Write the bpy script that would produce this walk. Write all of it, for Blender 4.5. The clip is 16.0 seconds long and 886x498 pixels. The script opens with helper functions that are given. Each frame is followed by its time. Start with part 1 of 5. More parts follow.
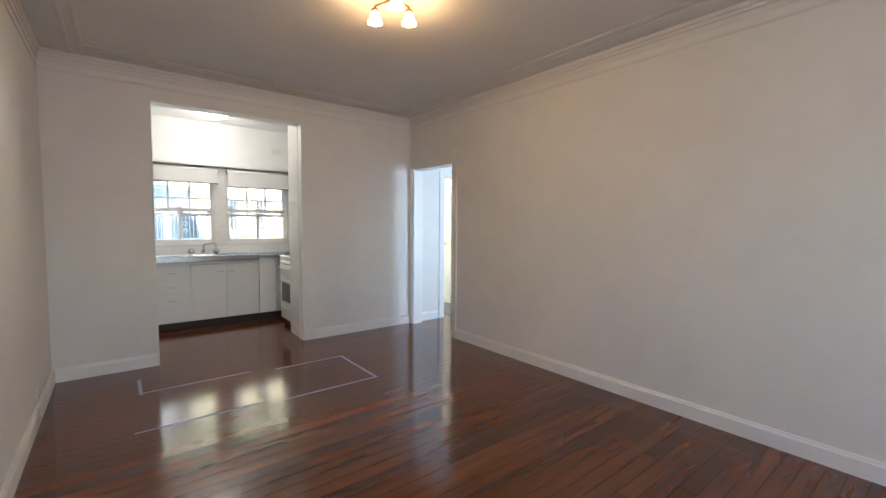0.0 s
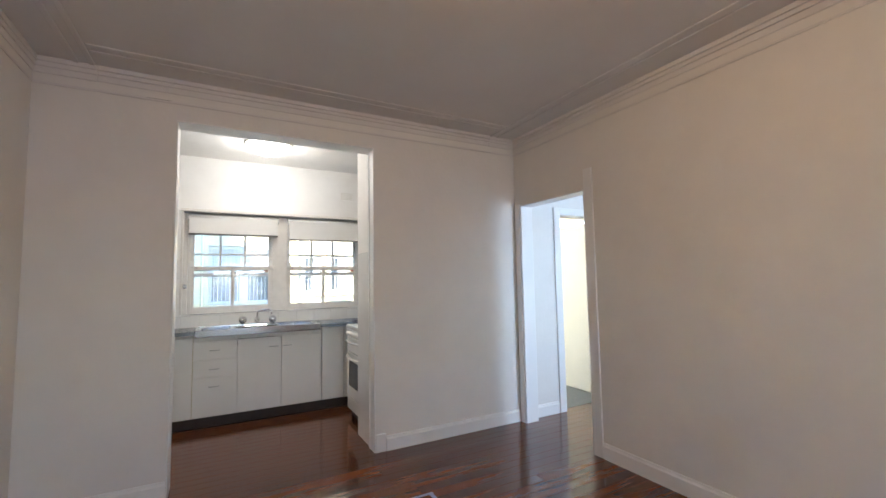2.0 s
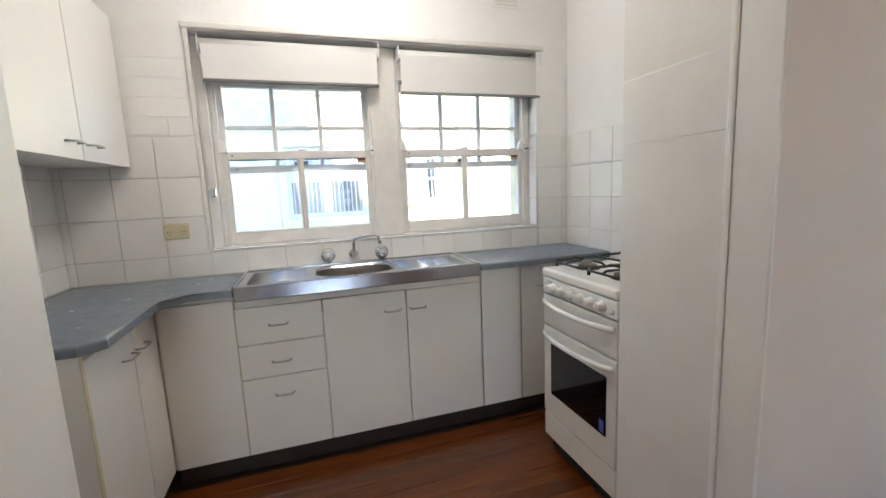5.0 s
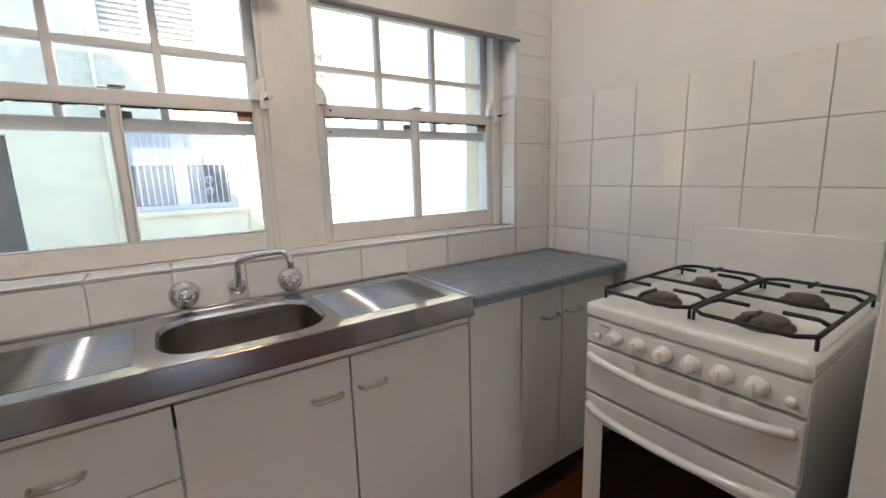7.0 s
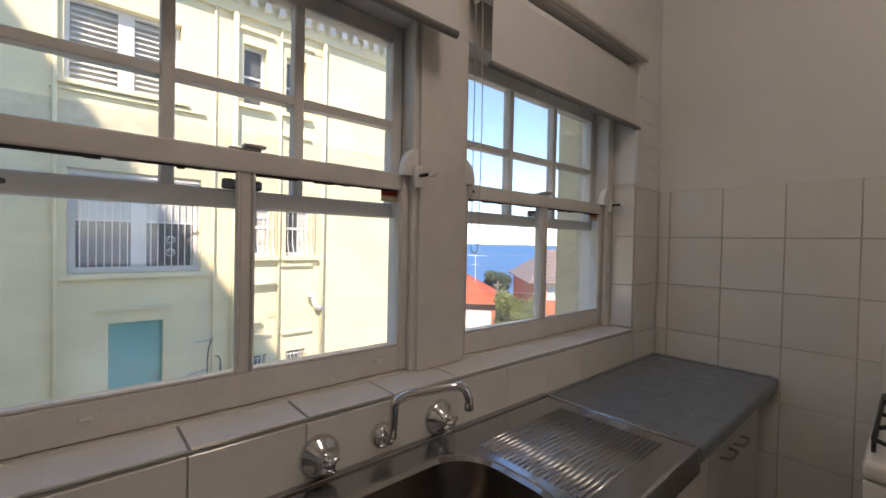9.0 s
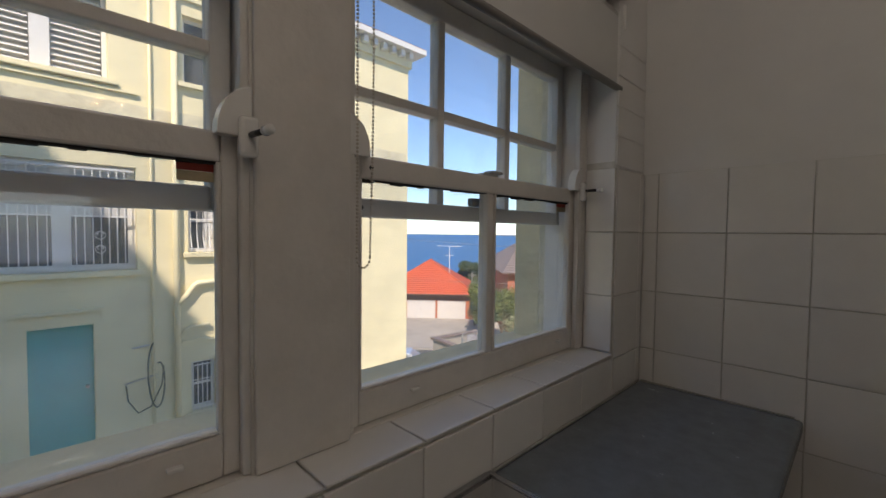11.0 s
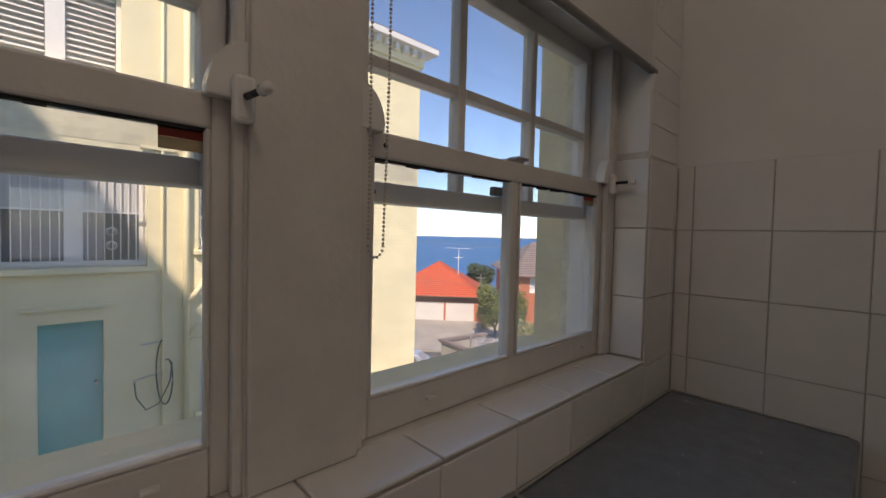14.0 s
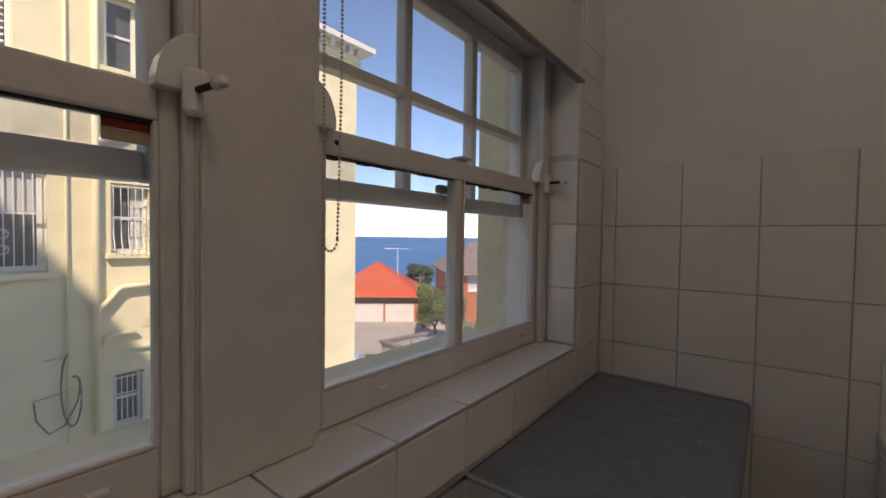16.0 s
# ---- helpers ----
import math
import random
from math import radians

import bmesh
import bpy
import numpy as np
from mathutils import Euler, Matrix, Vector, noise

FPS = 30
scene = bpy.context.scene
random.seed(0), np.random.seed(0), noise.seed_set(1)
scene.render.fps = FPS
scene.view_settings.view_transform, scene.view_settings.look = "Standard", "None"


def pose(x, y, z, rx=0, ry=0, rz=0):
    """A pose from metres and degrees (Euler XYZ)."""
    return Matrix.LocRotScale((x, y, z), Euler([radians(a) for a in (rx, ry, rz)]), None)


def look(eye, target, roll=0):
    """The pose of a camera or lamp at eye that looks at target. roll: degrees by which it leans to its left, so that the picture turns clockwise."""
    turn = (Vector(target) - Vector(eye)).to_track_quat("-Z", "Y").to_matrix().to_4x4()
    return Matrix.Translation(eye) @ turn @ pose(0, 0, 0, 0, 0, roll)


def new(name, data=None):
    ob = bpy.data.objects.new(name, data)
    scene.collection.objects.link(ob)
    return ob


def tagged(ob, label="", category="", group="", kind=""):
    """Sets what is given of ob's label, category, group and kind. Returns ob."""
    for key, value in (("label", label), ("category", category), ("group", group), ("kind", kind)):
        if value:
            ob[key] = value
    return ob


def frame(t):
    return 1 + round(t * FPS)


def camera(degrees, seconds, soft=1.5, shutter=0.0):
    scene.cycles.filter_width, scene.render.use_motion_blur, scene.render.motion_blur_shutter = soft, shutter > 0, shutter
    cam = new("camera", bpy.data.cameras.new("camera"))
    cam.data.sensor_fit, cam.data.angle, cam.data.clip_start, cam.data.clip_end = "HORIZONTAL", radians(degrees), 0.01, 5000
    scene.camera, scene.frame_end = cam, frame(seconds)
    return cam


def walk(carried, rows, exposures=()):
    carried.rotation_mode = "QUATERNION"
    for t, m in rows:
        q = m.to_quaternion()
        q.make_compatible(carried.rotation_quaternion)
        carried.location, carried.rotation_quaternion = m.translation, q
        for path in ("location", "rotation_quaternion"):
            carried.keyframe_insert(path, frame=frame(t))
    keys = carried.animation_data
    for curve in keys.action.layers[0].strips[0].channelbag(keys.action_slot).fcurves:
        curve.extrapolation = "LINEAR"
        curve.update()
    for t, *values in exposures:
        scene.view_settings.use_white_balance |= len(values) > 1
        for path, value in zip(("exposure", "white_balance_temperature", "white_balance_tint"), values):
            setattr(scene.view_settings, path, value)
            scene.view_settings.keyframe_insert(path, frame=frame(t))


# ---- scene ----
cam = camera(93.7, 16.0)
PATH = [
    (0, (0.447, 1.101, 1.334), (1.683, 2.668, 1.212), 0.38),
    (0.5, (0.537, 1.209, 1.313), (1.835, 2.730, 1.268), 0.56),
    (1, (0.712, 1.609, 1.333), (1.974, 3.157, 1.433), -1.47),
    (1.5, (0.863, 2.037, 1.341), (1.977, 3.688, 1.521), -1.84),
    (2, (0.989, 2.506, 1.339), (1.936, 4.261, 1.486), -0.99),
    (2.5, (1.101, 3.001, 1.311), (1.938, 4.814, 1.414), -2.41),
    (3, (1.179, 3.508, 1.327), (1.726, 5.430, 1.406), -1.38),
    (5.5, (1.135, 5.368, 1.237), (1.794, 7.186, 0.724), -3.49),
    (6, (1.172, 5.620, 1.191), (2.058, 7.274, 0.496), -1.22),
    (6.5, (1.193, 5.816, 1.201), (2.253, 7.397, 0.587), -0.37),
    (7, (1.190, 6.037, 1.265), (2.292, 7.669, 0.913), -1.64),
    (7.5, (1.148, 6.247, 1.288), (2.088, 8.007, 1.154), -3.17),
    (8, (1.029, 6.465, 1.324), (1.756, 8.328, 1.258), -1.71),
    (8.5, (0.889, 6.597, 1.324), (1.814, 8.370, 1.284), -0.08),
    (9, (0.880, 6.674, 1.353), (2.196, 8.179, 1.320), 1.18),
    (9.5, (0.988, 6.725, 1.364), (2.407, 8.133, 1.313), 1.15),
    (10, (1.110, 6.780, 1.369), (2.566, 8.151, 1.313), 0.46),
    (12.5, (1.405, 6.966, 1.395), (2.704, 8.483, 1.293), 0.71),
    (13, (1.385, 6.966, 1.378), (2.705, 8.467, 1.327), 0.93),
    (13.5, (1.355, 6.966, 1.368), (2.728, 8.419, 1.304), 1.22),
    (14, (1.339, 6.966, 1.359), (2.712, 8.419, 1.292), 1.38),
    (14.5, (1.310, 6.966, 1.352), (2.714, 8.388, 1.279), 1.43),
    (15, (1.309, 6.966, 1.354), (2.716, 8.385, 1.277), 1.50),
    (15.5, (1.314, 6.966, 1.350), (2.765, 8.341, 1.281), 1.25),
    (16, (1.301, 6.956, 1.349), (2.872, 8.193, 1.289), 0.85),
]
EXPOSURES = [(0.0, 3.1, 6450, 8), (1.5, 3.1, 6450, 9), (2.5, 3.06, 6450, 11), (3.0, 2.78, 6450, 11), (5.5, 3.25, 6600, 11), (6.5, 3.1, 6850, 14), (7.5, 2.35, 7150, 18), (8.0, 2.15, 7350, 20), (8.5, 1.9, 7450, 20), (9.0, 1.4, 7600, 20), (9.5, 1.15, 7600, 19), (10.0, 0.95, 7700, 19), (12.5, 0.5, 6800, 12), (13.5, 0.55, 7300, 17), (14.0, 0.62, 7750, 21), (16.0, 0.62, 7950, 23)]
walk(cam, [(t, look(eye, target, roll)) for t, eye, target, roll in PATH], EXPOSURES)

# ---------------- world, sun, large lights ----------------
SUN_WAY = Vector((1.0, 1.0, -1.46)).normalized()
world = bpy.data.worlds.new("sky")
scene.world = world
world.use_nodes = True
wn = world.node_tree
sky = wn.nodes.new("ShaderNodeTexSky")
sky.sky_type = "NISHITA"
sky.sun_disc = False
sky.sun_elevation = math.asin(-SUN_WAY.z)
sky.sun_rotation = math.atan2(-SUN_WAY.x, -SUN_WAY.y)
sky.air_density, sky.dust_density, sky.ozone_density = 0.9, 0.0, 4.0
wn.nodes["Background"].inputs["Strength"].default_value = 0.15
haze = wn.nodes.new("ShaderNodeVectorMath")
haze.operation = "MULTIPLY"
haze.inputs[1].default_value = (0.80, 0.92, 1.0)
wn.links.new(sky.outputs["Color"], haze.inputs[0])
wn.links.new(haze.outputs["Vector"], wn.nodes["Background"].inputs["Color"])

sun = new("sun", bpy.data.lights.new("sun", "SUN"))
sun.data.energy, sun.data.angle, sun.data.color = 3.8, radians(0.5), (1.0, 0.95, 0.88)
sun.matrix_world = look((0, 0, 30), Vector((0, 0, 30)) + SUN_WAY)


def area_lamp(name, eye, target, sx, sy, watts, col):
    lamp = new(name, bpy.data.lights.new(name, "AREA"))
    lamp.data.shape, lamp.data.size, lamp.data.size_y = "RECTANGLE", sx, sy
    lamp.data.energy, lamp.data.color = watts, col
    lamp.matrix_world = look(eye, target)
    return lamp


def bulb_lamp(name, place, watts, col, radius):
    lamp = new(name, bpy.data.lights.new(name, "POINT"))
    lamp.data.energy, lamp.data.color, lamp.data.shadow_soft_size = watts, col, radius
    lamp.location = place
    return lamp


# added daylight lamps in unseen windows: back wall behind the walker, two side rooms
area_lamp("window_daylight_living", (1.45, -1.69, 1.4), (1.45, 3.0, 1.4), 1.2, 1.15, 4.3, (0.86, 0.93, 1.0))
area_lamp("window_daylight_hall", (4.45, 2.56, 1.5), (4.3, 5.7, 1.2), 0.8, 1.3, 8, (0.55, 0.74, 1.0))
area_lamp("window_daylight_bathroom", (5.33, 6.75, 1.6), (4.2, 6.7, 1.2), 0.7, 1.0, 11, (1.0, 1.0, 0.9))
bulb_lamp("kitchen_lamp_glow", (1.38, 6.68, 2.48), 2.2, (1.0, 0.96, 0.89), 0.14)
for bx, by in ((1.735, 3.42), (1.905, 3.30), (1.74, 3.18)):
    bulb_lamp("pendant_glow", (bx, by, 2.585), 0.65, (1.0, 0.62, 0.30), 0.03)


# ---------------- materials ----------------
def material(name, col, rough=0.6, metal=0.0, spread=0.0, scale=8.0, bump=0.0, bump_scale=60.0, island=0.0, second=None, coat=0.0, stretch=(1, 1, 1), emit=None, spec=0.5):
    m = bpy.data.materials.new(name)
    m.use_nodes = True
    t = m.node_tree
    p = t.nodes["Principled BSDF"]
    p.inputs["Roughness"].default_value, p.inputs["Metallic"].default_value = rough, metal
    p.inputs["Coat Weight"].default_value, p.inputs["Coat Roughness"].default_value = coat, 0.12
    p.inputs["Specular IOR Level"].default_value = spec
    p.inputs["Base Color"].default_value = (*col, 1)
    tc = t.nodes.new("ShaderNodeNewGeometry")
    mp = t.nodes.new("ShaderNodeMapping")
    mp.inputs["Scale"].default_value = stretch
    t.links.new(tc.outputs["Position"], mp.inputs["Vector"])
    if island:
        oi = t.nodes.new("ShaderNodeObjectInfo")
        far = t.nodes.new("ShaderNodeMath")
        far.operation = "MULTIPLY"
        far.inputs[1].default_value = 40.0
        t.links.new(oi.outputs["Random"], far.inputs[0])
        t.links.new(far.outputs["Value"], mp.inputs["Location"])
    if spread or second:
        n = t.nodes.new("ShaderNodeTexNoise")
        n.inputs["Scale"].default_value, n.inputs["Detail"].default_value, n.inputs["Roughness"].default_value = scale, 6, 0.65
        t.links.new(mp.outputs["Vector"], n.inputs["Vector"])
        r = t.nodes.new("ShaderNodeValToRGB")
        r.color_ramp.elements[0].position, r.color_ramp.elements[1].position = 0.32, 0.68
        lo = second or tuple(c * (1 - spread) for c in col)
        r.color_ramp.elements[0].color = (*lo, 1)
        r.color_ramp.elements[1].color = (*(col if second else tuple(min(1, c * (1 + spread)) for c in col)), 1)
        t.links.new(n.outputs["Fac"], r.inputs["Fac"])
        last = r.outputs["Color"]
        if island:
            hs = t.nodes.new("ShaderNodeHueSaturation")
            mr = t.nodes.new("ShaderNodeMapRange")
            mr.inputs["To Min"].default_value, mr.inputs["To Max"].default_value = 1 - island, 1 + island
            t.links.new(oi.outputs["Random"], mr.inputs["Value"])
            t.links.new(mr.outputs["Result"], hs.inputs["Value"])
            t.links.new(last, hs.inputs["Color"])
            last = hs.outputs["Color"]
        t.links.new(last, p.inputs["Base Color"])
        rr = t.nodes.new("ShaderNodeMapRange")
        rr.inputs["To Min"].default_value, rr.inputs["To Max"].default_value = max(0.02, rough * 0.85), min(1, rough * 1.15)
        t.links.new(n.outputs["Fac"], rr.inputs["Value"])
        t.links.new(rr.outputs["Result"], p.inputs["Roughness"])
    if bump:
        n2 = t.nodes.new("ShaderNodeTexNoise")
        n2.inputs["Scale"].default_value, n2.inputs["Detail"].default_value = bump_scale, 4
        t.links.new(mp.outputs["Vector"], n2.inputs["Vector"])
        b = t.nodes.new("ShaderNodeBump")
        b.inputs["Strength"].default_value, b.inputs["Distance"].default_value = bump, 0.01
        t.links.new(n2.outputs["Fac"], b.inputs["Height"])
        t.links.new(b.outputs["Normal"], p.inputs["Normal"])
    if emit:
        p.inputs["Emission Color"].default_value, p.inputs["Emission Strength"].default_value = (*emit[:3], 1), emit[3]
    return m


def glass_material(name, tint=(1, 1, 1), dust_veil=0.05):
    m = bpy.data.materials.new(name)
    m.use_nodes = True
    t = m.node_tree
    t.nodes.remove(t.nodes["Principled BSDF"])
    out = t.nodes["Material Output"]
    clear, gloss, mix = t.nodes.new("ShaderNodeBsdfTransparent"), t.nodes.new("ShaderNodeBsdfGlossy"), t.nodes.new("ShaderNodeMixShader")
    clear.inputs["Color"].default_value, gloss.inputs["Roughness"].default_value = (*tint, 1), 0.02
    lw = t.nodes.new("ShaderNodeLayerWeight")
    lw.inputs["Blend"].default_value = 0.5
    pw, ma = t.nodes.new("ShaderNodeMath"), t.nodes.new("ShaderNodeMath")
    pw.operation, ma.operation = "POWER", "MULTIPLY_ADD"
    pw.inputs[1].default_value, ma.inputs[1].default_value, ma.inputs[2].default_value = 5.0, 0.7, 0.025
    t.links.new(lw.outputs["Facing"], pw.inputs[0])
    t.links.new(pw.outputs["Value"], ma.inputs[0])
    t.links.new(ma.outputs["Value"], mix.inputs["Fac"])
    t.links.new(clear.outputs["BSDF"], mix.inputs[1])
    t.links.new(gloss.outputs["BSDF"], mix.inputs[2])
    # dust film, thickened into a haze that brightens the shaded view outside
    film = t.nodes.new("ShaderNodeBsdfTranslucent")
    film.inputs["Color"].default_value = (0.85, 0.85, 0.8, 1)
    mix2 = t.nodes.new("ShaderNodeMixShader")
    tc, n, r = t.nodes.new("ShaderNodeTexCoord"), t.nodes.new("ShaderNodeTexNoise"), t.nodes.new("ShaderNodeMapRange")
    n.inputs["Scale"].default_value, n.inputs["Detail"].default_value = 5.0, 8
    r.inputs["From Min"].default_value, r.inputs["From Max"].default_value = 0.45, 0.8
    r.inputs["To Min"].default_value, r.inputs["To Max"].default_value = dust_veil, dust_veil * 3
    t.links.new(tc.outputs["Object"], n.inputs["Vector"])
    t.links.new(n.outputs["Fac"], r.inputs["Value"])
    t.links.new(r.outputs["Result"], mix2.inputs["Fac"])
    t.links.new(mix.outputs["Shader"], mix2.inputs[1])
    t.links.new(film.outputs["BSDF"], mix2.inputs[2])
    t.links.new(mix2.outputs["Shader"], out.inputs["Surface"])
    return m


M_WALL = material("painted_plaster", (0.745, 0.715, 0.675), 0.55, spread=0.03, scale=3.0, bump=0.10, bump_scale=35)
M_KWALL = material("kitchen_paint", (0.80, 0.79, 0.775), 0.45, spread=0.03, scale=4.0, bump=0.08, bump_scale=40)
M_CEIL = material("ceiling_paint", (0.70, 0.67, 0.65), 0.7, spread=0.03, scale=2.0, bump=0.05, bump_scale=30)
M_TRIM = material("gloss_white_trim", (0.80, 0.79, 0.77), 0.36, spread=0.02, scale=3.0)
M_WINPAINT = material("aged_window_paint", (0.72, 0.69, 0.65), 0.4, spread=0.06, scale=12.0, bump=0.15, bump_scale=80)
M_FLOOR = material("polished_hardwood", (0.160, 0.044, 0.009), 0.14, second=(0.090, 0.023, 0.006), scale=4.0, bump=0.006, bump_scale=10, island=0.32, coat=0.3, stretch=(0.4, 4, 1))
M_TILE = material("glazed_white_tile", (0.80, 0.785, 0.76), 0.08, spread=0.03, scale=7.0, bump=0.015, bump_scale=9, island=0.035)
M_GROUT = material("tile_grout", (0.60, 0.58, 0.53), 0.9, spread=0.12, scale=30.0)
M_LAM = material("blue_grey_laminate", (0.165, 0.195, 0.230), 0.26, spread=0.10, scale=22.0, bump=0.02, bump_scale=200)
M_SEALANT = material("greyed_silicone", (0.42, 0.41, 0.38), 0.5, spread=0.2, scale=30)
M_CAB = material("off_white_cabinet", (0.78, 0.765, 0.725), 0.38, spread=0.02, scale=4.0)
M_CABEDGE = material("yellowed_cabinet_edge", (0.60, 0.54, 0.36), 0.5, spread=0.1, scale=20)
M_KICK = material("dark_plinth", (0.035, 0.022, 0.016), 0.6, spread=0.3, scale=8)
M_STEEL = material("brushed_stainless", (0.46, 0.46, 0.47), 0.17, metal=1.0, spread=0.03, scale=9.0, bump=0.01, bump_scale=60, stretch=(1, 12, 1))
# bowl steel toned darker and browner than the deck, painting in dim reflections
M_BOWL = material("dim_reflection_bowl_steel", (0.27, 0.24, 0.21), 0.32, metal=1.0, spread=0.15, scale=9.0, bump=0.01, bump_scale=60)
M_CHROME = material("chrome", (0.72, 0.72, 0.73), 0.08, metal=1.0)
M_NICKEL = material("dull_nickel", (0.50, 0.49, 0.47), 0.30, metal=1.0)
M_ENAMEL = material("white_enamel", (0.84, 0.83, 0.80), 0.14, spread=0.02, scale=5.0, coat=0.3)
M_OVENGLASS = material("black_oven_glass", (0.008, 0.006, 0.006), 0.05, spread=0.2, scale=3)
M_IRON = material("black_cast_iron", (0.012, 0.012, 0.013), 0.45, spread=0.3, scale=40, bump=0.2, bump_scale=120)
M_BURNER = material("worn_burner_cap", (0.09, 0.075, 0.06), 0.6, spread=0.5, scale=30)
M_BLIND = material("white_blind_fabric", (0.70, 0.69, 0.67), 0.8, spread=0.03, scale=5.0, bump=0.05, bump_scale=300)
M_BLINDRAIL = material("grey_blind_rail", (0.22, 0.21, 0.20), 0.4)
M_SILVER = material("ivory_bead_chain", (0.58, 0.53, 0.46), 0.4)
M_SOCKET = material("aged_cream_plastic", (0.60, 0.53, 0.36), 0.4, spread=0.05, scale=10)
# flat black that paints in the shade of holes, recesses and unlit rooms
M_DARK = material("hollow_shade_black", (0.02, 0.02, 0.02), 0.6)
M_RED = material("red_sticker", (0.42, 0.04, 0.02), 0.5)
M_STICKER = material("faded_sticker", (0.45, 0.36, 0.22), 0.6, spread=0.1, scale=40)
M_BLUESTICK = material("blue_sticker", (0.05, 0.09, 0.40), 0.4)
M_TAPE = material("pale_blue_tape", (0.30, 0.38, 0.55), 0.5)
M_SEAL = material("black_window_seal", (0.02, 0.018, 0.015), 0.8)
M_GLASS = glass_material("window_glass", (0.98, 0.99, 1.0), 0.055)
M_LAMPGLASS = material("opal_lamp_glass", (0.9, 0.9, 0.88), 0.3, emit=(1.0, 0.98, 0.94, 0.9))
M_SHADE = material("frosted_bulb_shade", (0.9, 0.8, 0.6), 0.3, emit=(1.0, 0.66, 0.30, 1.4))
M_BRASS = material("antique_brass", (0.45, 0.30, 0.12), 0.25, metal=1.0)
M_CARPET = material("grey_floor_vinyl", (0.17, 0.17, 0.165), 0.7, spread=0.15, scale=30)
M_CREAMTILE = material("cream_bathroom_tile", (0.76, 0.74, 0.64), 0.2, spread=0.02)
# outside
M_RENDER = material("cream_painted_render", (0.82, 0.73, 0.47), 0.85, spread=0.08, scale=1.2, bump=0.45, bump_scale=9, stretch=(1, 1, 2.2))


def brick_courses(m, strength):
    """Painted brickwork under the coat: a second bump with courses of 86 mm."""
    t = m.node_tree
    p = t.nodes["Principled BSDF"]
    g, sp, ad, cb, br, b = (t.nodes.new(k) for k in ("ShaderNodeNewGeometry", "ShaderNodeSeparateXYZ", "ShaderNodeMath", "ShaderNodeCombineXYZ", "ShaderNodeTexBrick", "ShaderNodeBump"))
    t.links.new(g.outputs["Position"], sp.inputs["Vector"])
    t.links.new(sp.outputs["X"], ad.inputs[0])
    t.links.new(sp.outputs["Y"], ad.inputs[1])
    t.links.new(ad.outputs["Value"], cb.inputs["X"])
    t.links.new(sp.outputs["Z"], cb.inputs["Y"])
    t.links.new(cb.outputs["Vector"], br.inputs["Vector"])
    br.inputs["Scale"].default_value, br.inputs["Brick Width"].default_value, br.inputs["Row Height"].default_value = 1.0, 0.24, 0.086
    br.inputs["Mortar Size"].default_value, br.inputs["Mortar Smooth"].default_value = 0.006, 0.6
    b.inputs["Strength"].default_value, b.inputs["Distance"].default_value, b.invert = strength, 0.006, True
    t.links.new(br.outputs["Fac"], b.inputs["Height"])
    old = p.inputs["Normal"].links[0].from_socket
    t.links.new(old, b.inputs["Normal"])
    t.links.new(b.outputs["Normal"], p.inputs["Normal"])


brick_courses(M_RENDER, 0.35)
M_STUCCO = material("pebbledash_stucco", (0.74, 0.67, 0.47), 0.95, second=(0.54, 0.47, 0.32), scale=7.0, bump=0.9, bump_scale=22)
M_MOULD = material("flaking_cream_timber", (0.76, 0.70, 0.52), 0.8, second=(0.50, 0.44, 0.30), scale=22.0, bump=0.5, bump_scale=60)
M_REVEAL = material("weathered_cream_reveal", (0.78, 0.68, 0.42), 0.85, second=(0.64, 0.55, 0.34), scale=9.0, bump=0.6, bump_scale=30)
M_FRAMEWHITE = material("exterior_white_paint", (0.74, 0.72, 0.68), 0.5, spread=0.04, scale=9)
M_DARKPANE = material("dark_window_pane", (0.09, 0.10, 0.11), 0.35, spread=0.3, scale=2.5, spec=0.25)
M_CURTAIN = material("pale_curtain", (0.55, 0.54, 0.52), 0.9, spread=0.1, scale=6, stretch=(9, 9, 0.4))
M_TEAL = material("teal_painted_door", (0.10, 0.43, 0.42), 0.5, spread=0.12, scale=2.0)
M_TERRACOTTA = material("terracotta_tiles", (0.50, 0.085, 0.035), 0.75, spread=0.25, scale=3.0, bump=0.3, bump_scale=8)
M_GREYROOF = material("grey_brown_roof", (0.20, 0.155, 0.14), 0.8, spread=0.2, scale=2.5, bump=0.3, bump_scale=6)
M_BRICK = material("orange_brick", (0.42, 0.13, 0.065), 0.85, spread=0.2, scale=6.0, bump=0.3, bump_scale=25)
M_ROLLER = material("white_roller_door", (0.62, 0.58, 0.53), 0.5, spread=0.05, scale=2)
M_CONCRETE = material("pale_concrete", (0.36, 0.32, 0.27), 0.9, spread=0.15, scale=0.8, bump=0.2, bump_scale=12)
M_ASPHALT = material("asphalt_road", (0.10, 0.095, 0.09), 0.9, spread=0.2, scale=1.5, bump=0.2, bump_scale=40)
M_GROUND = material("pale_concrete_drive", (0.46, 0.42, 0.35), 0.95, spread=0.25, scale=0.5, bump=0.2, bump_scale=5)
M_SEA = material("deep_blue_sea", (0.025, 0.13, 0.30), 0.6, spread=0.25, scale=0.05, bump=0.3, bump_scale=0.3, stretch=(1, 4, 1))
M_LEAF = material("sunlit_foliage", (0.115, 0.135, 0.03), 0.7, spread=0.55, scale=3.0)
M_LEAFDARK = material("blue_green_foliage", (0.05, 0.075, 0.035), 0.7, spread=0.5, scale=3.0)
M_FLOWER = material("pale_flowering_foliage", (0.42, 0.40, 0.22), 0.7, second=(0.10, 0.12, 0.03), scale=2.5)
M_GUTTER = material("brown_gutter_paint", (0.16, 0.085, 0.06), 0.5, spread=0.1, scale=6)
M_BARK = material("bark", (0.12, 0.08, 0.05), 0.9, spread=0.3, scale=12)
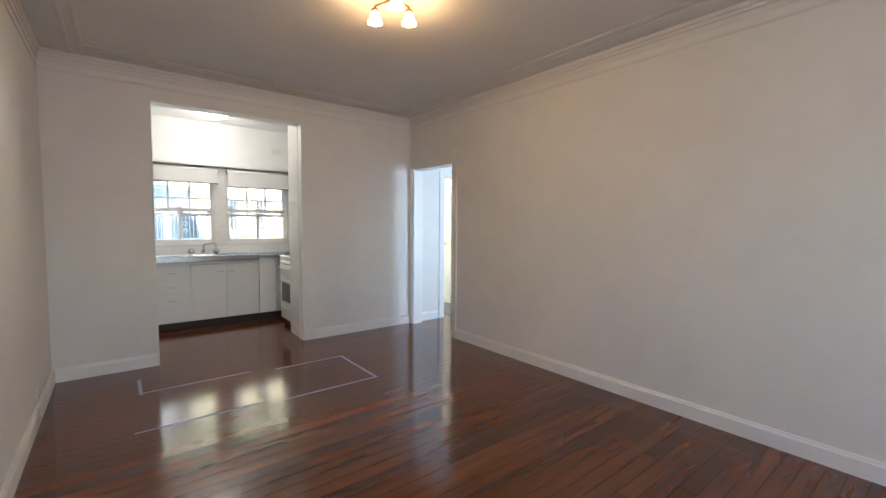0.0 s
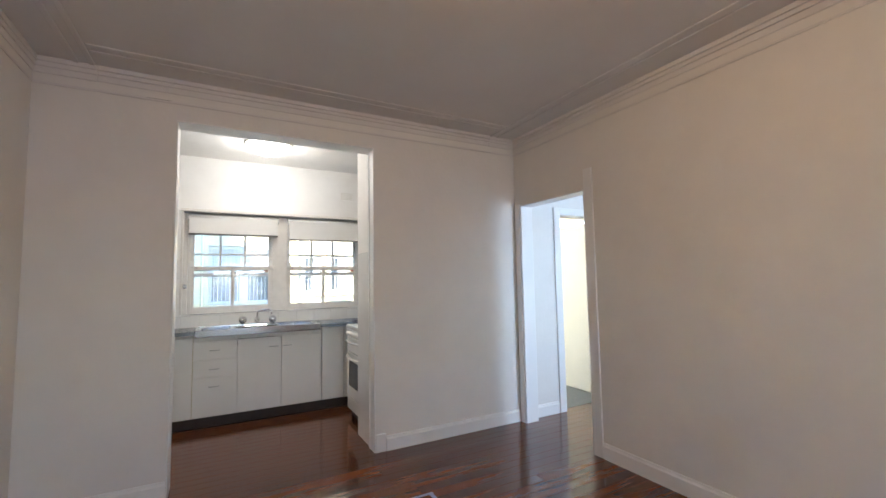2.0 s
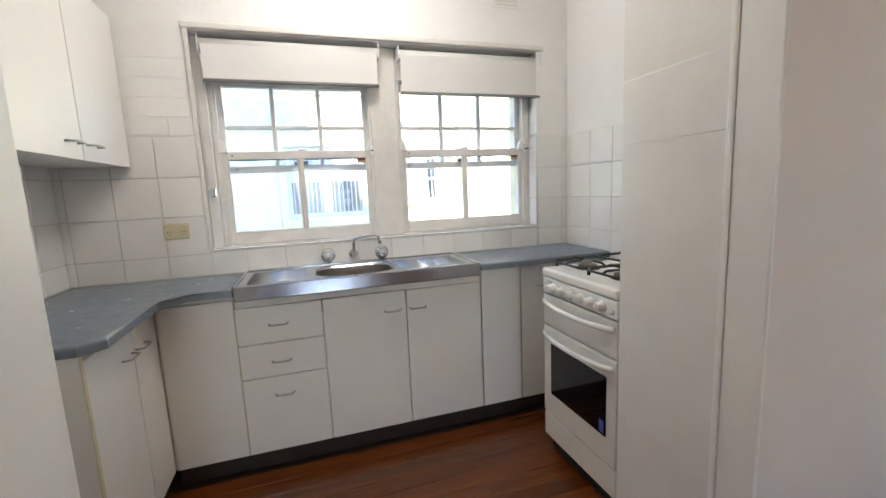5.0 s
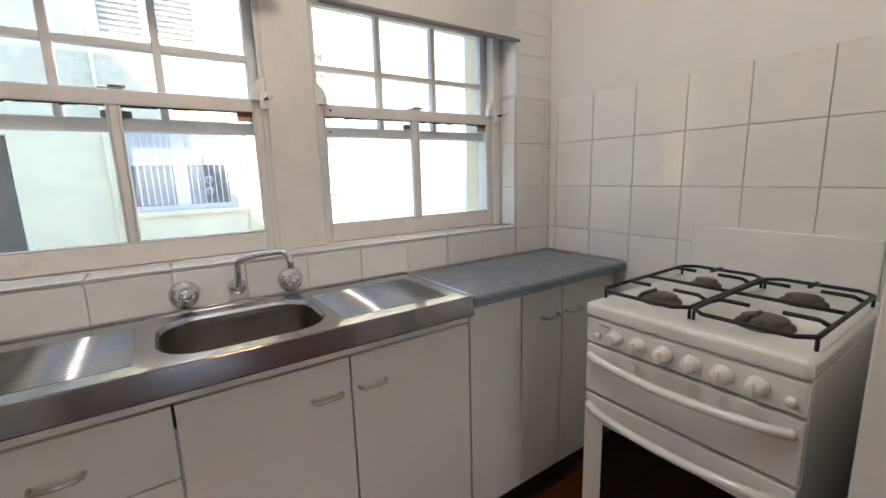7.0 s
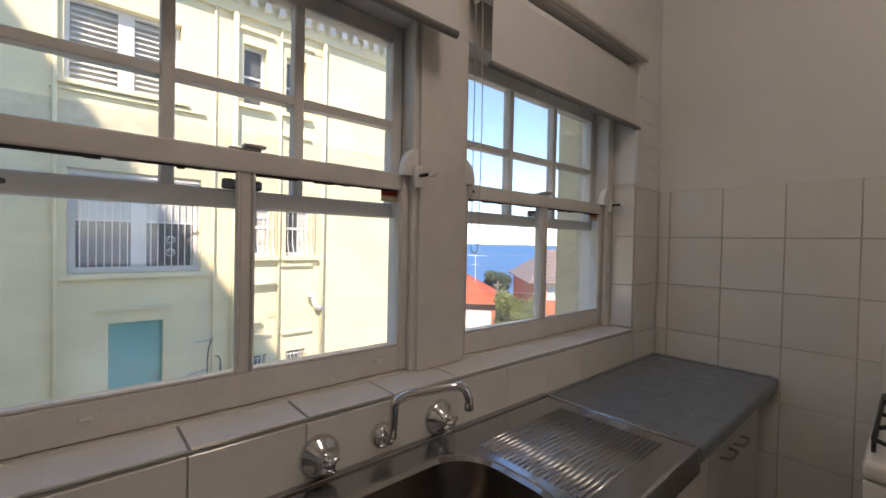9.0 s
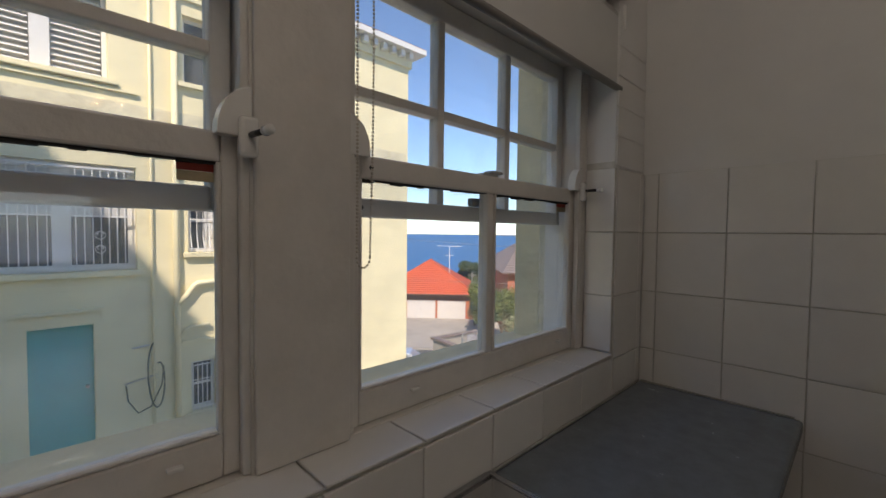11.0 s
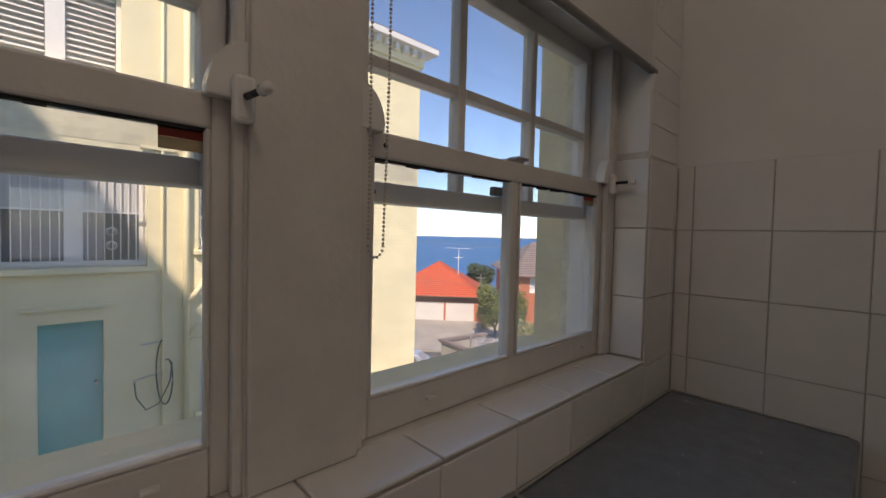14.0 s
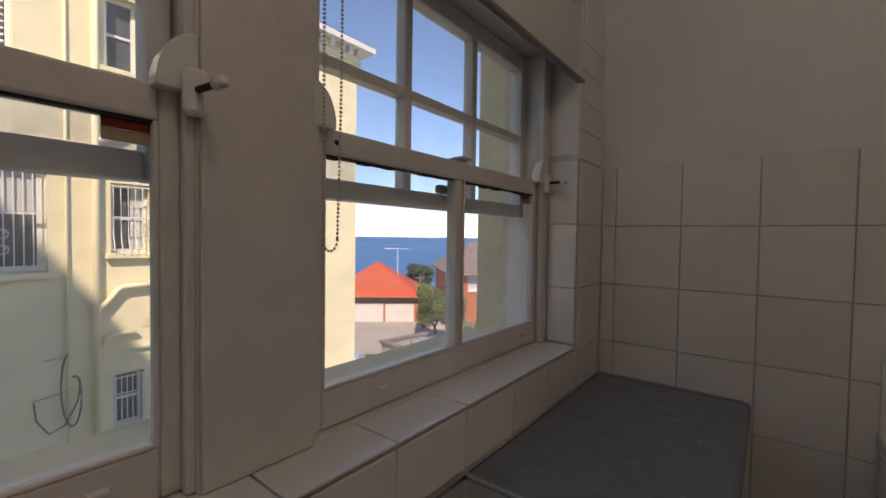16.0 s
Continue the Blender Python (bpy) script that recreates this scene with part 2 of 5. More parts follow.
M_CARPAINT = material("silver_car_paint", (0.50, 0.53, 0.57), 0.25, metal=0.4, coat=0.6)
M_TYRE = material("tyre_rubber", (0.02, 0.02, 0.02), 0.8)
M_CARGLASS = material("car_window", (0.03, 0.04, 0.05), 0.06)
M_LINEN = material("pale_laundry", (0.55, 0.52, 0.56), 0.9, spread=0.15, scale=3)
M_PINK = material("pink_towel", (0.50, 0.22, 0.18), 0.9)
M_HOSE = material("dark_green_hose", (0.05, 0.07, 0.05), 0.5)
M_WIRE = material("grey_cable", (0.20, 0.19, 0.18), 0.6)


# ---------------- mesh helpers ----------------
def add_box(bm, x0, x1, y0, y1, z0, z1, bevel=0.0, segs=2):
    r = bmesh.ops.create_cube(bm, size=1)
    vs = r["verts"]
    bmesh.ops.transform(bm, matrix=Matrix.Translation(((x0 + x1) / 2, (y0 + y1) / 2, (z0 + z1) / 2)) @ Matrix.Diagonal((x1 - x0, y1 - y0, z1 - z0, 1)), verts=vs)
    if bevel:
        es = {e for v in vs for e in v.link_edges}
        bmesh.ops.bevel(bm, geom=list(es), offset=bevel, segments=segs, affect="EDGES", profile=0.5)


def add_cyl(bm, a, b, r0, r1=None, n=16, caps=True):
    a, b = Vector(a), Vector(b)
    d = b - a
    m = Matrix.Translation((a + b) / 2) @ d.to_track_quat("Z", "Y").to_matrix().to_4x4()
    bmesh.ops.create_cone(bm, cap_ends=caps, segments=n, radius1=r0, radius2=r0 if r1 is None else r1, depth=d.length, matrix=m)


def add_tube(bm, pts, r, n=10, closed=False):
    pts = [Vector(p) for p in pts]
    rings = []
    for i, p in enumerate(pts):
        d = (pts[min(i + 1, len(pts) - 1)] - pts[max(i - 1, 0)])
        if closed:
            d = pts[(i + 1) % len(pts)] - pts[i - 1]
        q = d.to_track_quat("Z", "Y")
        rings.append([bm.verts.new(p + q @ Vector((r * math.cos(2 * math.pi * k / n), r * math.sin(2 * math.pi * k / n), 0))) for k in range(n)])
    for i in range(len(rings) - (0 if closed else 1)):
        u, w = rings[i], rings[(i + 1) % len(rings)]
        for k in range(n):
            bm.faces.new((u[k], u[(k + 1) % n], w[(k + 1) % n], w[k]))
    if not closed:
        bm.faces.new(rings[0][::-1])
        bm.faces.new(rings[-1])


def arc(c, r, a0, a1, n, plane="xz"):
    out = []
    for i in range(n + 1):
        a = radians(a0 + (a1 - a0) * i / n)
        u, w = r * math.cos(a), r * math.sin(a)
        out.append((c[0] + u, c[1], c[2] + w) if plane == "xz" else (c[0] + u, c[1] + w, c[2]) if plane == "xy" else (c[0], c[1] + u, c[2] + w))
    return out


def add_lathe(bm, centre, profile, n=24, axis="z"):
    """profile: (radius, height) pairs turned round an axis through centre."""
    rings = []
    for r, h in profile:
        ring = []
        for k in range(n):
            a = 2 * math.pi * k / n
            u, w = r * math.cos(a), r * math.sin(a)
            off = (u, w, h) if axis == "z" else (u, h, w) if axis == "y" else (h, u, w)
            ring.append(bm.verts.new(Vector(centre) + Vector(off)))
        rings.append(ring)
    for u, w in zip(rings, rings[1:]):
        for k in range(n):
            bm.faces.new((u[k], u[(k + 1) % n], w[(k + 1) % n], w[k]))
    for ring in (rings[0], rings[-1]):
        bm.faces.new(ring)


def add_prism(bm, pts, z0, z1):
    lo = [bm.verts.new((x, y, z0)) for x, y in pts]
    hi = [bm.verts.new((x, y, z1)) for x, y in pts]
    bm.faces.new(lo[::-1])
    bm.faces.new(hi)
    n = len(pts)
    for i in range(n):
        bm.faces.new((lo[i], lo[(i + 1) % n], hi[(i + 1) % n], hi[i]))


def add_wall(bm, along, a0, a1, t0, t1, z0, z1, holes=()):
    """A wall along x or y from a0 to a1, between t0 and t1 across, with rectangular holes (a, b, zlo, zhi) right through."""
    us = sorted({a0, a1, *[v for h in holes for v in h[:2] if a0 < v < a1]})
    zs = sorted({z0, z1, *[v for h in holes for v in h[2:] if z0 < v < z1]})
    solid = {}
    for i in range(len(us) - 1):
        for k in range(len(zs) - 1):
            cu, cz = (us[i] + us[i + 1]) / 2, (zs[k] + zs[k + 1]) / 2
            solid[i, k] = not any(h[0] < cu < h[1] and h[2] < cz < h[3] for h in holes)
    memo = {}

    def vert(u, t, z):
        key = (u, t, z)
        if key not in memo:
            memo[key] = bm.verts.new((u, t, z) if along == "x" else (t, u, z))
        return memo[key]

    for (i, k), on in solid.items():
        if not on:
            continue
        u0, u1, w0, w1 = us[i], us[i + 1], zs[k], zs[k + 1]
        for t in (t0, t1):
            bm.faces.new([vert(*p) for p in ((u0, t, w0), (u1, t, w0), (u1, t, w1), (u0, t, w1))])
        for (di, dk), q in (((-1, 0), (u0, u0, w0, w1)), ((1, 0), (u1, u1, w0, w1)), ((0, -1), (u0, u1, w0, w0)), ((0, 1), (u0, u1, w1, w1))):
            if not solid.get((i + di, k + dk), False):
                c = [(q[0], t0, q[2]), (q[1], t0, q[2]) if dk else (q[0], t0, q[3]), (q[1], t1, q[2]) if dk else (q[0], t1, q[3]), (q[0], t1, q[2])]
                bm.faces.new([vert(*p) for p in c])


def finish(name, bm, mat, smooth=False):
    bmesh.ops.recalc_face_normals(bm, faces=bm.faces)
    me = bpy.data.meshes.new(name)
    bm.to_mesh(me)
    bm.free()
    for m in (mat if isinstance(mat, (list, tuple)) else [mat]):
        me.materials.append(m)
    if smooth:
        me.shade_smooth()
    return me


def part(name, bm, mat, parent, label="", smooth=False):
    """One mesh object under a thing or a part. Coordinates are the world's; the parent stands at an Empty's base."""
    ob = new(name, finish(name, bm, mat, smooth))
    ob.parent = parent
    p = parent
    off = Vector((0, 0, 0))
    while p:
        off += p.location
        p = p.parent
    ob.data.transform(Matrix.Translation(-off))
    if label:
        tagged(ob, label)
    return ob


def thing(name, place, label, category, group="", kind=""):
    return tagged(new(name), label, category, group, kind) if place is None else at_place(tagged(new(name), label, category, group, kind), place)


def at_place(ob, place):
    ob.location = place
    return ob


def solid(name, bm, mat, label="", category="", kind="", smooth=False, group=""):
    return tagged(new(name, finish(name, bm, mat, smooth)), label, category, group, kind)


def boxed(*spec, bevel=0.0, segs=2):
    bm = bmesh.new()
    for b in spec:
        add_box(bm, *b, bevel=bevel, segs=segs)
    return bm


def structure(name, bm, mat, label=""):
    return solid(name, bm, mat, label, kind="structure")


# ---------------- rooms ----------------
H, HK = 2.70, 2.65            # ceilings of the living room and the kitchen
YM0, YM1, YNIB = 5.71, 5.87, 6.17
YW, YWO = 7.411, 7.735         # kitchen window wall, inside and outside
OP0, OP1, OPH = 0.72, 2.09, 2.428

bm = bmesh.new()
add_wall(bm, "x", -0.12, OP1, YM0, YM1, 0, 2.9, [(OP0, OP1, -1, OPH)])
structure("wall_between", bm, M_WALL, "pale plaster wall with a wide opening to the kitchen")
bm = bmesh.new()
add_box(bm, OP1, 2.735, YM0, YNIB, 0, 2.9)
add_box(bm, 2.735, 3.645, YM0, YM1 - 0.03, 0, 2.9)
add_box(bm, OP0, OP1, YM1, YNIB, HK + 0.002, 2.9)
structure("wall_nib", bm, M_WALL, "thick plaster nib beside the opening")
bm = bmesh.new()
add_wall(bm, "y", -1.6, YM0, 3.525, 3.645, 0, 2.9, [(4.835, 5.62, -1, 2.035)])
structure("wall_living_right", bm, M_WALL, "long plain plaster wall with a doorway to the hall")
bm = bmesh.new()
add_wall(bm, "y", -1.6, YM0, -0.12, 0.0, 0, 2.9)
structure("wall_living_left", bm, M_WALL, "plain plaster wall of the living room")
bm = bmesh.new()
add_wall(bm, "x", -0.12, 3.645, -1.72, -1.6, 0, 2.9, [(0.85, 2.05, 0.82, 1.98)])
structure("wall_living_back", bm, M_WALL, "plain plaster wall with an unseen window added for daylight")
structure("ceiling_living", boxed((0.0, 3.525, -1.6, YM0, H, H + 0.1)), M_CEIL, "white plaster ceiling")
bm = bmesh.new()
add_wall(bm, "x", -0.6, 3.4, YW, YWO, -1.9, 3.1, [(0.655, 2.518, 1.02, 2.075)])
structure("wall_window", bm, M_KWALL, "white painted kitchen wall with a double window opening")
bm = bmesh.new()
add_wall(bm, "y", YM1, YW, -0.10, 0.05, 0, 2.9)
structure("wall_kitchen_left", bm, M_KWALL)
bm = bmesh.new()
add_wall(bm, "y", YNIB, YW, 2.735, 2.86, 0, 2.9)
structure("wall_kitchen_right", bm, M_KWALL, "white painted wall above the tiles")
structure("ceiling_kitchen", boxed((0.05, 2.735, YM1, YW, HK, HK + 0.1)), M_KWALL, "white kitchen ceiling")
# hall and the room behind it
bm = bmesh.new()
add_wall(bm, "x", 3.645, 5.40, 5.70, 5.84, 0, 2.9, [(4.09, 4.83, -1, 1.985)])
add_wall(bm, "x", 3.645, 5.40, 2.5, 2.62, 0, 2.9, [(4.05, 4.85, 0.9, 2.1)])
add_wall(bm, "y", 2.62, 5.70, 5.28, 5.40, 0, 2.9)
structure("wall_hall", bm, M_WALL, "cool white hall wall with a bathroom doorway")
bm = bmesh.new()
add_wall(bm, "y", 5.84, 8.0, 3.60, 3.72, 0, 2.9)
add_wall(bm, "y", 5.84, 8.0, 5.28, 5.40, 0, 2.9, [(6.4, 7.1, 1.1, 2.1)])
add_wall(bm, "x", 3.60, 5.40, 8.0, 8.12, 0, 2.9)
structure("wall_bathroom", bm, M_CREAMTILE, "bright cream bathroom wall")
structure("ceiling_hall", boxed((3.645, 5.28, 2.62, 5.70, H, H + 0.1), (3.72, 5.28, 5.84, 8.0, H, H + 0.1)), M_CEIL)
structure("floor_bathroom", boxed((3.72, 5.28, 5.775, 8.0, -0.06, 0.004)), M_CARPET, "grey vinyl floor")
structure("floor_base", boxed((-0.1, 5.40, -1.6, 7.6, -0.12, -0.02)), M_KICK, "dark subfloor under the boards")
door = thing("door_bathroom", (4.80, 5.86, 0), "cream painted bathroom door standing open", "door", kind="structure")
part("door_leaf", boxed((4.79, 4.826, 5.86, 6.58, 0.012, 1.97), bevel=0.003), M_TRIM, door)
bm = bmesh.new()
add_cyl(bm, (4.79, 6.50, 1.0), (4.75, 6.50, 1.0), 0.012)
add_lathe(bm, (4.755, 6.50, 1.0), [(0.01, 0.0), (0.024, -0.008), (0.026, -0.02), (0.012, -0.03)], 14, "x")
part("door_knob", bm, M_CHROME, door, "small chrome knob", True)

# skirting boards: stepped profile, butted end to end
def skirting(name, along, a0, a1, wall, side, h=0.115):
    bm = bmesh.new()
    prof = [(0, 0), (0.019, 0), (0.019, h - 0.022), (0.013, h - 0.012), (0.010, h), (0, h)]
    ends = []
    for a in (a0, a1):
        ends.append([bm.verts.new((a, wall + side * d, z) if along == "x" else (wall + side * d, a, z)) for d, z in prof])
    for i in range(len(prof)):
        k = (i + 1) % len(prof)
        bm.faces.new((ends[0][i], ends[0][k], ends[1][k], ends[1][i]))
    bm.faces.new(ends[0])
    bm.faces.new(ends[1][::-1])
    return structure(name, bm, M_TRIM, "white gloss skirting board")


structure("trim_opening", boxed((OP0 + 0.0005, OP0 + 0.006, YM0 - 0.004, YM1 + 0.004, 0.0, OPH - 0.007), (OP1 - 0.006, OP1 - 0.0005, YM0 - 0.004, 5.806, 0.0, OPH - 0.007), (OP0 + 0.0005, OP1 - 0.0005, YM0 - 0.004, YM1 + 0.004, OPH - 0.0065, OPH - 0.0005), bevel=0.001), M_TRIM, "gloss white lining of the opening")
skirting("baseboard_1", "x", 0.02, OP0 - 0.002, YM0, -1)
skirting("baseboard_2", "x", OP1 + 0.085, 3.503, YM0, -1)
skirting("baseboard_3", "y", -1.6, 3.795, 3.525, -1)
skirting("baseboard_4", "y", 3.80, 4.74, 3.525, -1)
skirting("baseboard_5", "y", -1.6, YM0, 0.0, 1)
skirting("baseboard_6", "x", 3.66, 3.985, 5.70, -1)
skirting("baseboard_7", "x", 4.92, 5.27, 5.70, -1)

# door and opening linings
def trim(name, *boxes, bevel=0.004, label="white gloss timber trim"):
    return structure(name, boxed(*boxes, bevel=bevel), M_TRIM, label)


trim("trim_door_near", (3.508, 3.5245, 4.745, 4.828, 0, 2.19))
trim("trim_door_far", (3.508, 3.5245, 5.628, 5.690, 0, 2.045))
trim("trim_door_jamb", (3.515, 3.655, 4.829, 4.839, 0, 2.03), (3.515, 3.655, 5.612, 5.622, 0, 2.03), (3.515, 3.655, 4.839, 5.612, 2.022, 2.032))
trim("trim_bath_door", (4.0, 4.085, 5.682, 5.699, 0, 2.06), (4.835, 4.915, 5.682, 5.699, 0, 2.06), (4.085, 4.835, 5.682, 5.699, 1.99, 2.06))
trim("trim_opening", (OP1 - 0.012, OP1 - 0.001, YM0 - 0.008, 5.800, 0, OPH - 0.013), (OP1 - 0.018, OP1 - 0.001, 5.801, 5.816, 0, OPH - 0.013), (OP0 + 0.001, OP0 + 0.012, YM0 - 0.008, YM1 + 0.008, 0, OPH - 0.013), (OP0 + 0.001, OP1 - 0.001, YM0 - 0.008, YM1 + 0.008, OPH - 0.012, OPH - 0.001))
trim("trim_nib_foot", (OP1 + 0.001, OP1 + 0.083, YM0 - 0.014, YM0 - 0.001, 0, 0.14), label="small timber block at the foot of the nib")

# deco cornice: stepped courses at the junction and twin beads on the ceiling
def cornice(name, along, a0, a1, wall, side):
    bm = bmesh.new()
    steps = [(0.0, 0.005, 2.535, 2.550), (0.0, 0.008, 2.600, 2.640), (0.0, 0.014, 2.641, 2.668), (0.0, 0.022, 2.669, H - 0.001),
             (0.185, 0.215, H - 0.010, H - 0.001), (0.262, 0.292, H - 0.010, H - 0.001)]
    for d0, d1, z0, z1 in steps:
        c0, c1 = sorted((wall + side * d0, wall + side * d1))
        if along == "x":
            add_box(bm, a0, a1, c0, c1, z0, z1, bevel=0.004)
        else:
            add_box(bm, c0, c1, a0, a1, z0, z1, bevel=0.004)
    return structure(name, bm, M_CEIL, "stepped art-deco plaster cornice")


cornice("trim_cornice_1", "x", 0.30, 3.23, YM0 - 0.001, -1)
cornice("trim_cornice_2", "y", -1.6, YM0 - 0.001, 3.524, -1)
cornice("trim_cornice_3", "y", -1.6, YM0 - 0.001, 0.001, 1)
bm = bmesh.new()
for d1, z0, z1 in ((0.005, 2.535, 2.550), (0.008, 2.600, 2.640), (0.014, 2.641, 2.668), (0.022, 2.669, H - 0.002)):
    add_box(bm, d1, 0.299, YM0 - d1, YM0 - 0.001, z0, z1)
    add_box(bm, 3.231, 3.525 - d1, YM0 - d1, YM0 - 0.001, z0, z1)
structure("trim_cornice_4", bm, M_CEIL, "stepped art-deco plaster cornice corners")
bm = bmesh.new()
add_box(bm, 0.55, 0.69, YM0 - 0.003, YM0 - 0.0005, 2.549, 2.5525)
add_box(bm, 2.04, 2.14, YM0 - 0.003, YM0 - 0.0005, 2.543, 2.5465)
structure("trim_crack", bm, M_BURNER, "fine crack in the paint above the opening")

# masking tape marking a rectangle on the floor
tape = thing("floor_tape", (0.56, 4.3, 0), "pale blue masking tape outline stuck on the floorboards", "tape")
for x0, x1, y0, y1 in ((0.55, 0.575, 4.98, 5.37), (0.575, 1.35, 5.00, 5.02), (1.55, 2.20, 4.93, 4.95), (2.17, 2.195, 4.22, 4.93), (0.50, 1.25, 4.27, 4.288), (1.40, 2.17, 4.22, 4.238)):
    part("tape_strip", boxed((x0, x1, y0, y1, 0.0035, 0.0047)), M_TAPE, tape)

# wall socket and cable by the skirting, left wall; blank plate on the long wall
plate = thing("wall_socket", (0.0, 4.9, 0.2), "small white wall socket above the skirting", "socket")
part("plate", boxed((0.001, 0.012, 4.80, 4.87, 0.16, 0.24), bevel=0.003), M_TRIM, plate)
part("plug", boxed((0.021, 0.045, 4.74, 4.78, 0.075, 0.115), bevel=0.006), M_SOCKET, plate, "yellowed plug")

# light fitting of the living room: brass rose with three tulip shades
pend = thing("ceiling_light", (1.79, 3.30, H), "antique brass ceiling light with three lit tulip shades", "ceiling light")
bm = bmesh.new()
add_lathe(bm, (1.79, 3.30, H), [(0.0, -0.045), (0.03, -0.042), (0.05, -0.028), (0.068, -0.010), (0.07, 0.0)], 28)
part("rose", bm, M_BRASS, pend, "antique brass rose", True)
for tx, ty in ((1.735, 3.42), (1.905, 3.30), (1.74, 3.18)):
    bm = bmesh.new()
    ux, uy = tx - 1.79, ty - 3.30
    add_tube(bm, [(1.79, 3.30, H - 0.03), (1.79 + ux * 0.5, 3.30 + uy * 0.5, H - 0.038), (tx, ty, H - 0.044), (tx, ty, H - 0.062)], 0.007)
    add_lathe(bm, (tx, ty, H - 0.078), [(0.020, 0.0), (0.022, 0.012), (0.012, 0.022)], 14)
    arm = part("arm", bm, M_BRASS, pend, smooth=True)
    bm = bmesh.new()
    rings = []
    for j, (r, dz) in enumerate(((0.016, 0.0), (0.026, -0.012), (0.032, -0.032), (0.034, -0.050), (0.046, -0.066))):
        ring = []
        for k in range(24):
            a = 2 * math.pi * k / 24
            rr = r * (1 + (0.10 * math.cos(6 * a) if j == 4 else 0))
            ring.append(bm.verts.new((tx + rr * math.cos(a), ty + rr * math.sin(a), H - 0.078 + dz)))
        rings.append(ring)
    for u, w in zip(rings, rings[1:]):
        for k in range(24):
            bm.faces.new((u[k], u[(k + 1) % 24], w[(k + 1) % 24], w[k]))
    part("shade", bm, M_SHADE, arm, "lit frosted tulip shade", True).visible_shadow = False

# dome light of the kitchen
dome = thing("dome_light", (1.38, 6.68, HK), "round opal dome light, switched on", "ceiling light")
bm = bmesh.new()
add_lathe(bm, (1.38, 6.68, HK - 0.001), [(0.205, -0.018), (0.21, -0.008), (0.21, 0.0)], 40)
part("base", bm, M_ENAMEL, dome, smooth=True)
bm = bmesh.new()
add_lathe(bm, (1.38, 6.68, HK - 0.019), [(0.02, -0.085), (0.09, -0.078), (0.15, -0.055), (0.185, -0.028), (0.20, 0.0)], 40)
part("diffuser", bm, M_LAMPGLASS, dome, "glowing opal glass", True).visible_shadow = False

# air vents high on the window wall
for vx in (0.44, 2.245):
    vent = thing("air_vent", (vx, YW, 2.31), "small white plaster air vent in the wall", "vent", "air vents")
    part("vent_plate", boxed((vx, vx + 0.165, YW - 0.008, YW - 0.001, 2.305, 2.405), bevel=0.002), M_KWALL, vent)
    for r in range(5):
        bm = bmesh.new()
        for c in range(8):
            add_box(bm, vx + 0.012 + c * 0.018, vx + 0.022 + c * 0.018, YW - 0.010, YW - 0.0075, 2.315 + r * 0.0175, 2.325 + r * 0.0175)
        part("slot_row", bm, M_GROUT, vent)

# ---------------- kitchen tiles ----------------
T = 0.1885
ZROW = [0.901, 1.010, 1.200, 1.391, 1.581]


def tile_mesh(w, h, axis):
    bm = bmesh.new()
    if axis == "y":
        add_box(bm, 0, w, -0.006, 0, 0, h, bevel=0.0015, segs=1)
    elif axis == "x-":
        add_box(bm, -0.006, 0, -w, 0, 0, h, bevel=0.0015, segs=1)
    else:
        add_box(bm, 0, 0.006, -w, 0, 0, h, bevel=0.0015, segs=1)
    return finish("tile", bm, M_TILE)


TILE_MESHES = {}


def tile(parent, axis, x, y, z, w, h):
    key = (axis, round(w, 3), round(h, 3))
    if key not in TILE_MESHES:
        TILE_MESHES[key] = tile_mesh(w, h, axis)
    ob = new("tile", TILE_MESHES[key])
    ob.parent = parent
    ob.location = (x, y, z)
    return ob


G = 0.0022
bed_window = structure("tile_bed_window_wall", boxed((0.05, 0.655, YW - 0.003, YW - 0.0005, 0.86, 1.581), (0.655, 2.518, YW - 0.003, YW - 0.0005, 0.86, 1.018), (2.518, 2.735, YW - 0.003, YW - 0.0005, 0.86, 1.581)), M_GROUT, "white glazed tiles on the window wall")
cols_left = [0.0555, 0.09, 0.2785, 0.467, 0.6555]
for a, b in zip(cols_left, cols_left[1:]):
    for z0, z1 in zip(ZROW, ZROW[1:]):
        tile(bed_window, "y", a + G / 2, YW - 0.003, z0 + G / 2, b - a - G, z1 - z0 - G)
cols_mid = [0.6555, 0.817] + [0.817 + T * k for k in range(1, 10)] + [2.518]
for a, b in zip(cols_mid, cols_mid[1:]):
    tile(bed_window, "y", a + G / 2, YW - 0.003, ZROW[0] + G / 2, b - a - G, 1.0165 - ZROW[0] - G)
for z0, z1 in zip(ZROW, ZROW[1:]):
    tile(bed_window, "y", 2.520, YW - 0.003, z0 + G / 2, 0.172, z1 - z0 - G)
    tile(bed_window, "y", 2.694, YW - 0.003, z0 + G / 2, 0.034, z1 - z0 - G)
bed_right = structure("tile_bed_right_wall", boxed((2.732, 2.7345, YNIB, YW - 0.01, 0.06, 1.581)), M_GROUT, "white glazed tiles beside the stove")
cols_r = [YW - 0.01, 7.357] + [7.357 - T * k for k in range(1, 7)] + [YNIB + 0.002]
for hi, lo in zip(cols_r, cols_r[1:]):
    for z0, z1 in zip([0.44, 0.63, 0.815] + ZROW[1:], [0.63, 0.815] + ZROW[1:]):
        tile(bed_right, "x-", 2.732, hi - G / 2, z0 + G / 2, hi - lo - G, z1 - z0 - G)
bed_left = structure("tile_bed_left_wall", boxed((0.0505, 0.053, 6.2, YW - 0.01, 0.86, 1.581)), M_GROUT, "white glazed tiles on the left wall")
cols_l = [YW - 0.01 - T * k for k in range(0, 7)]
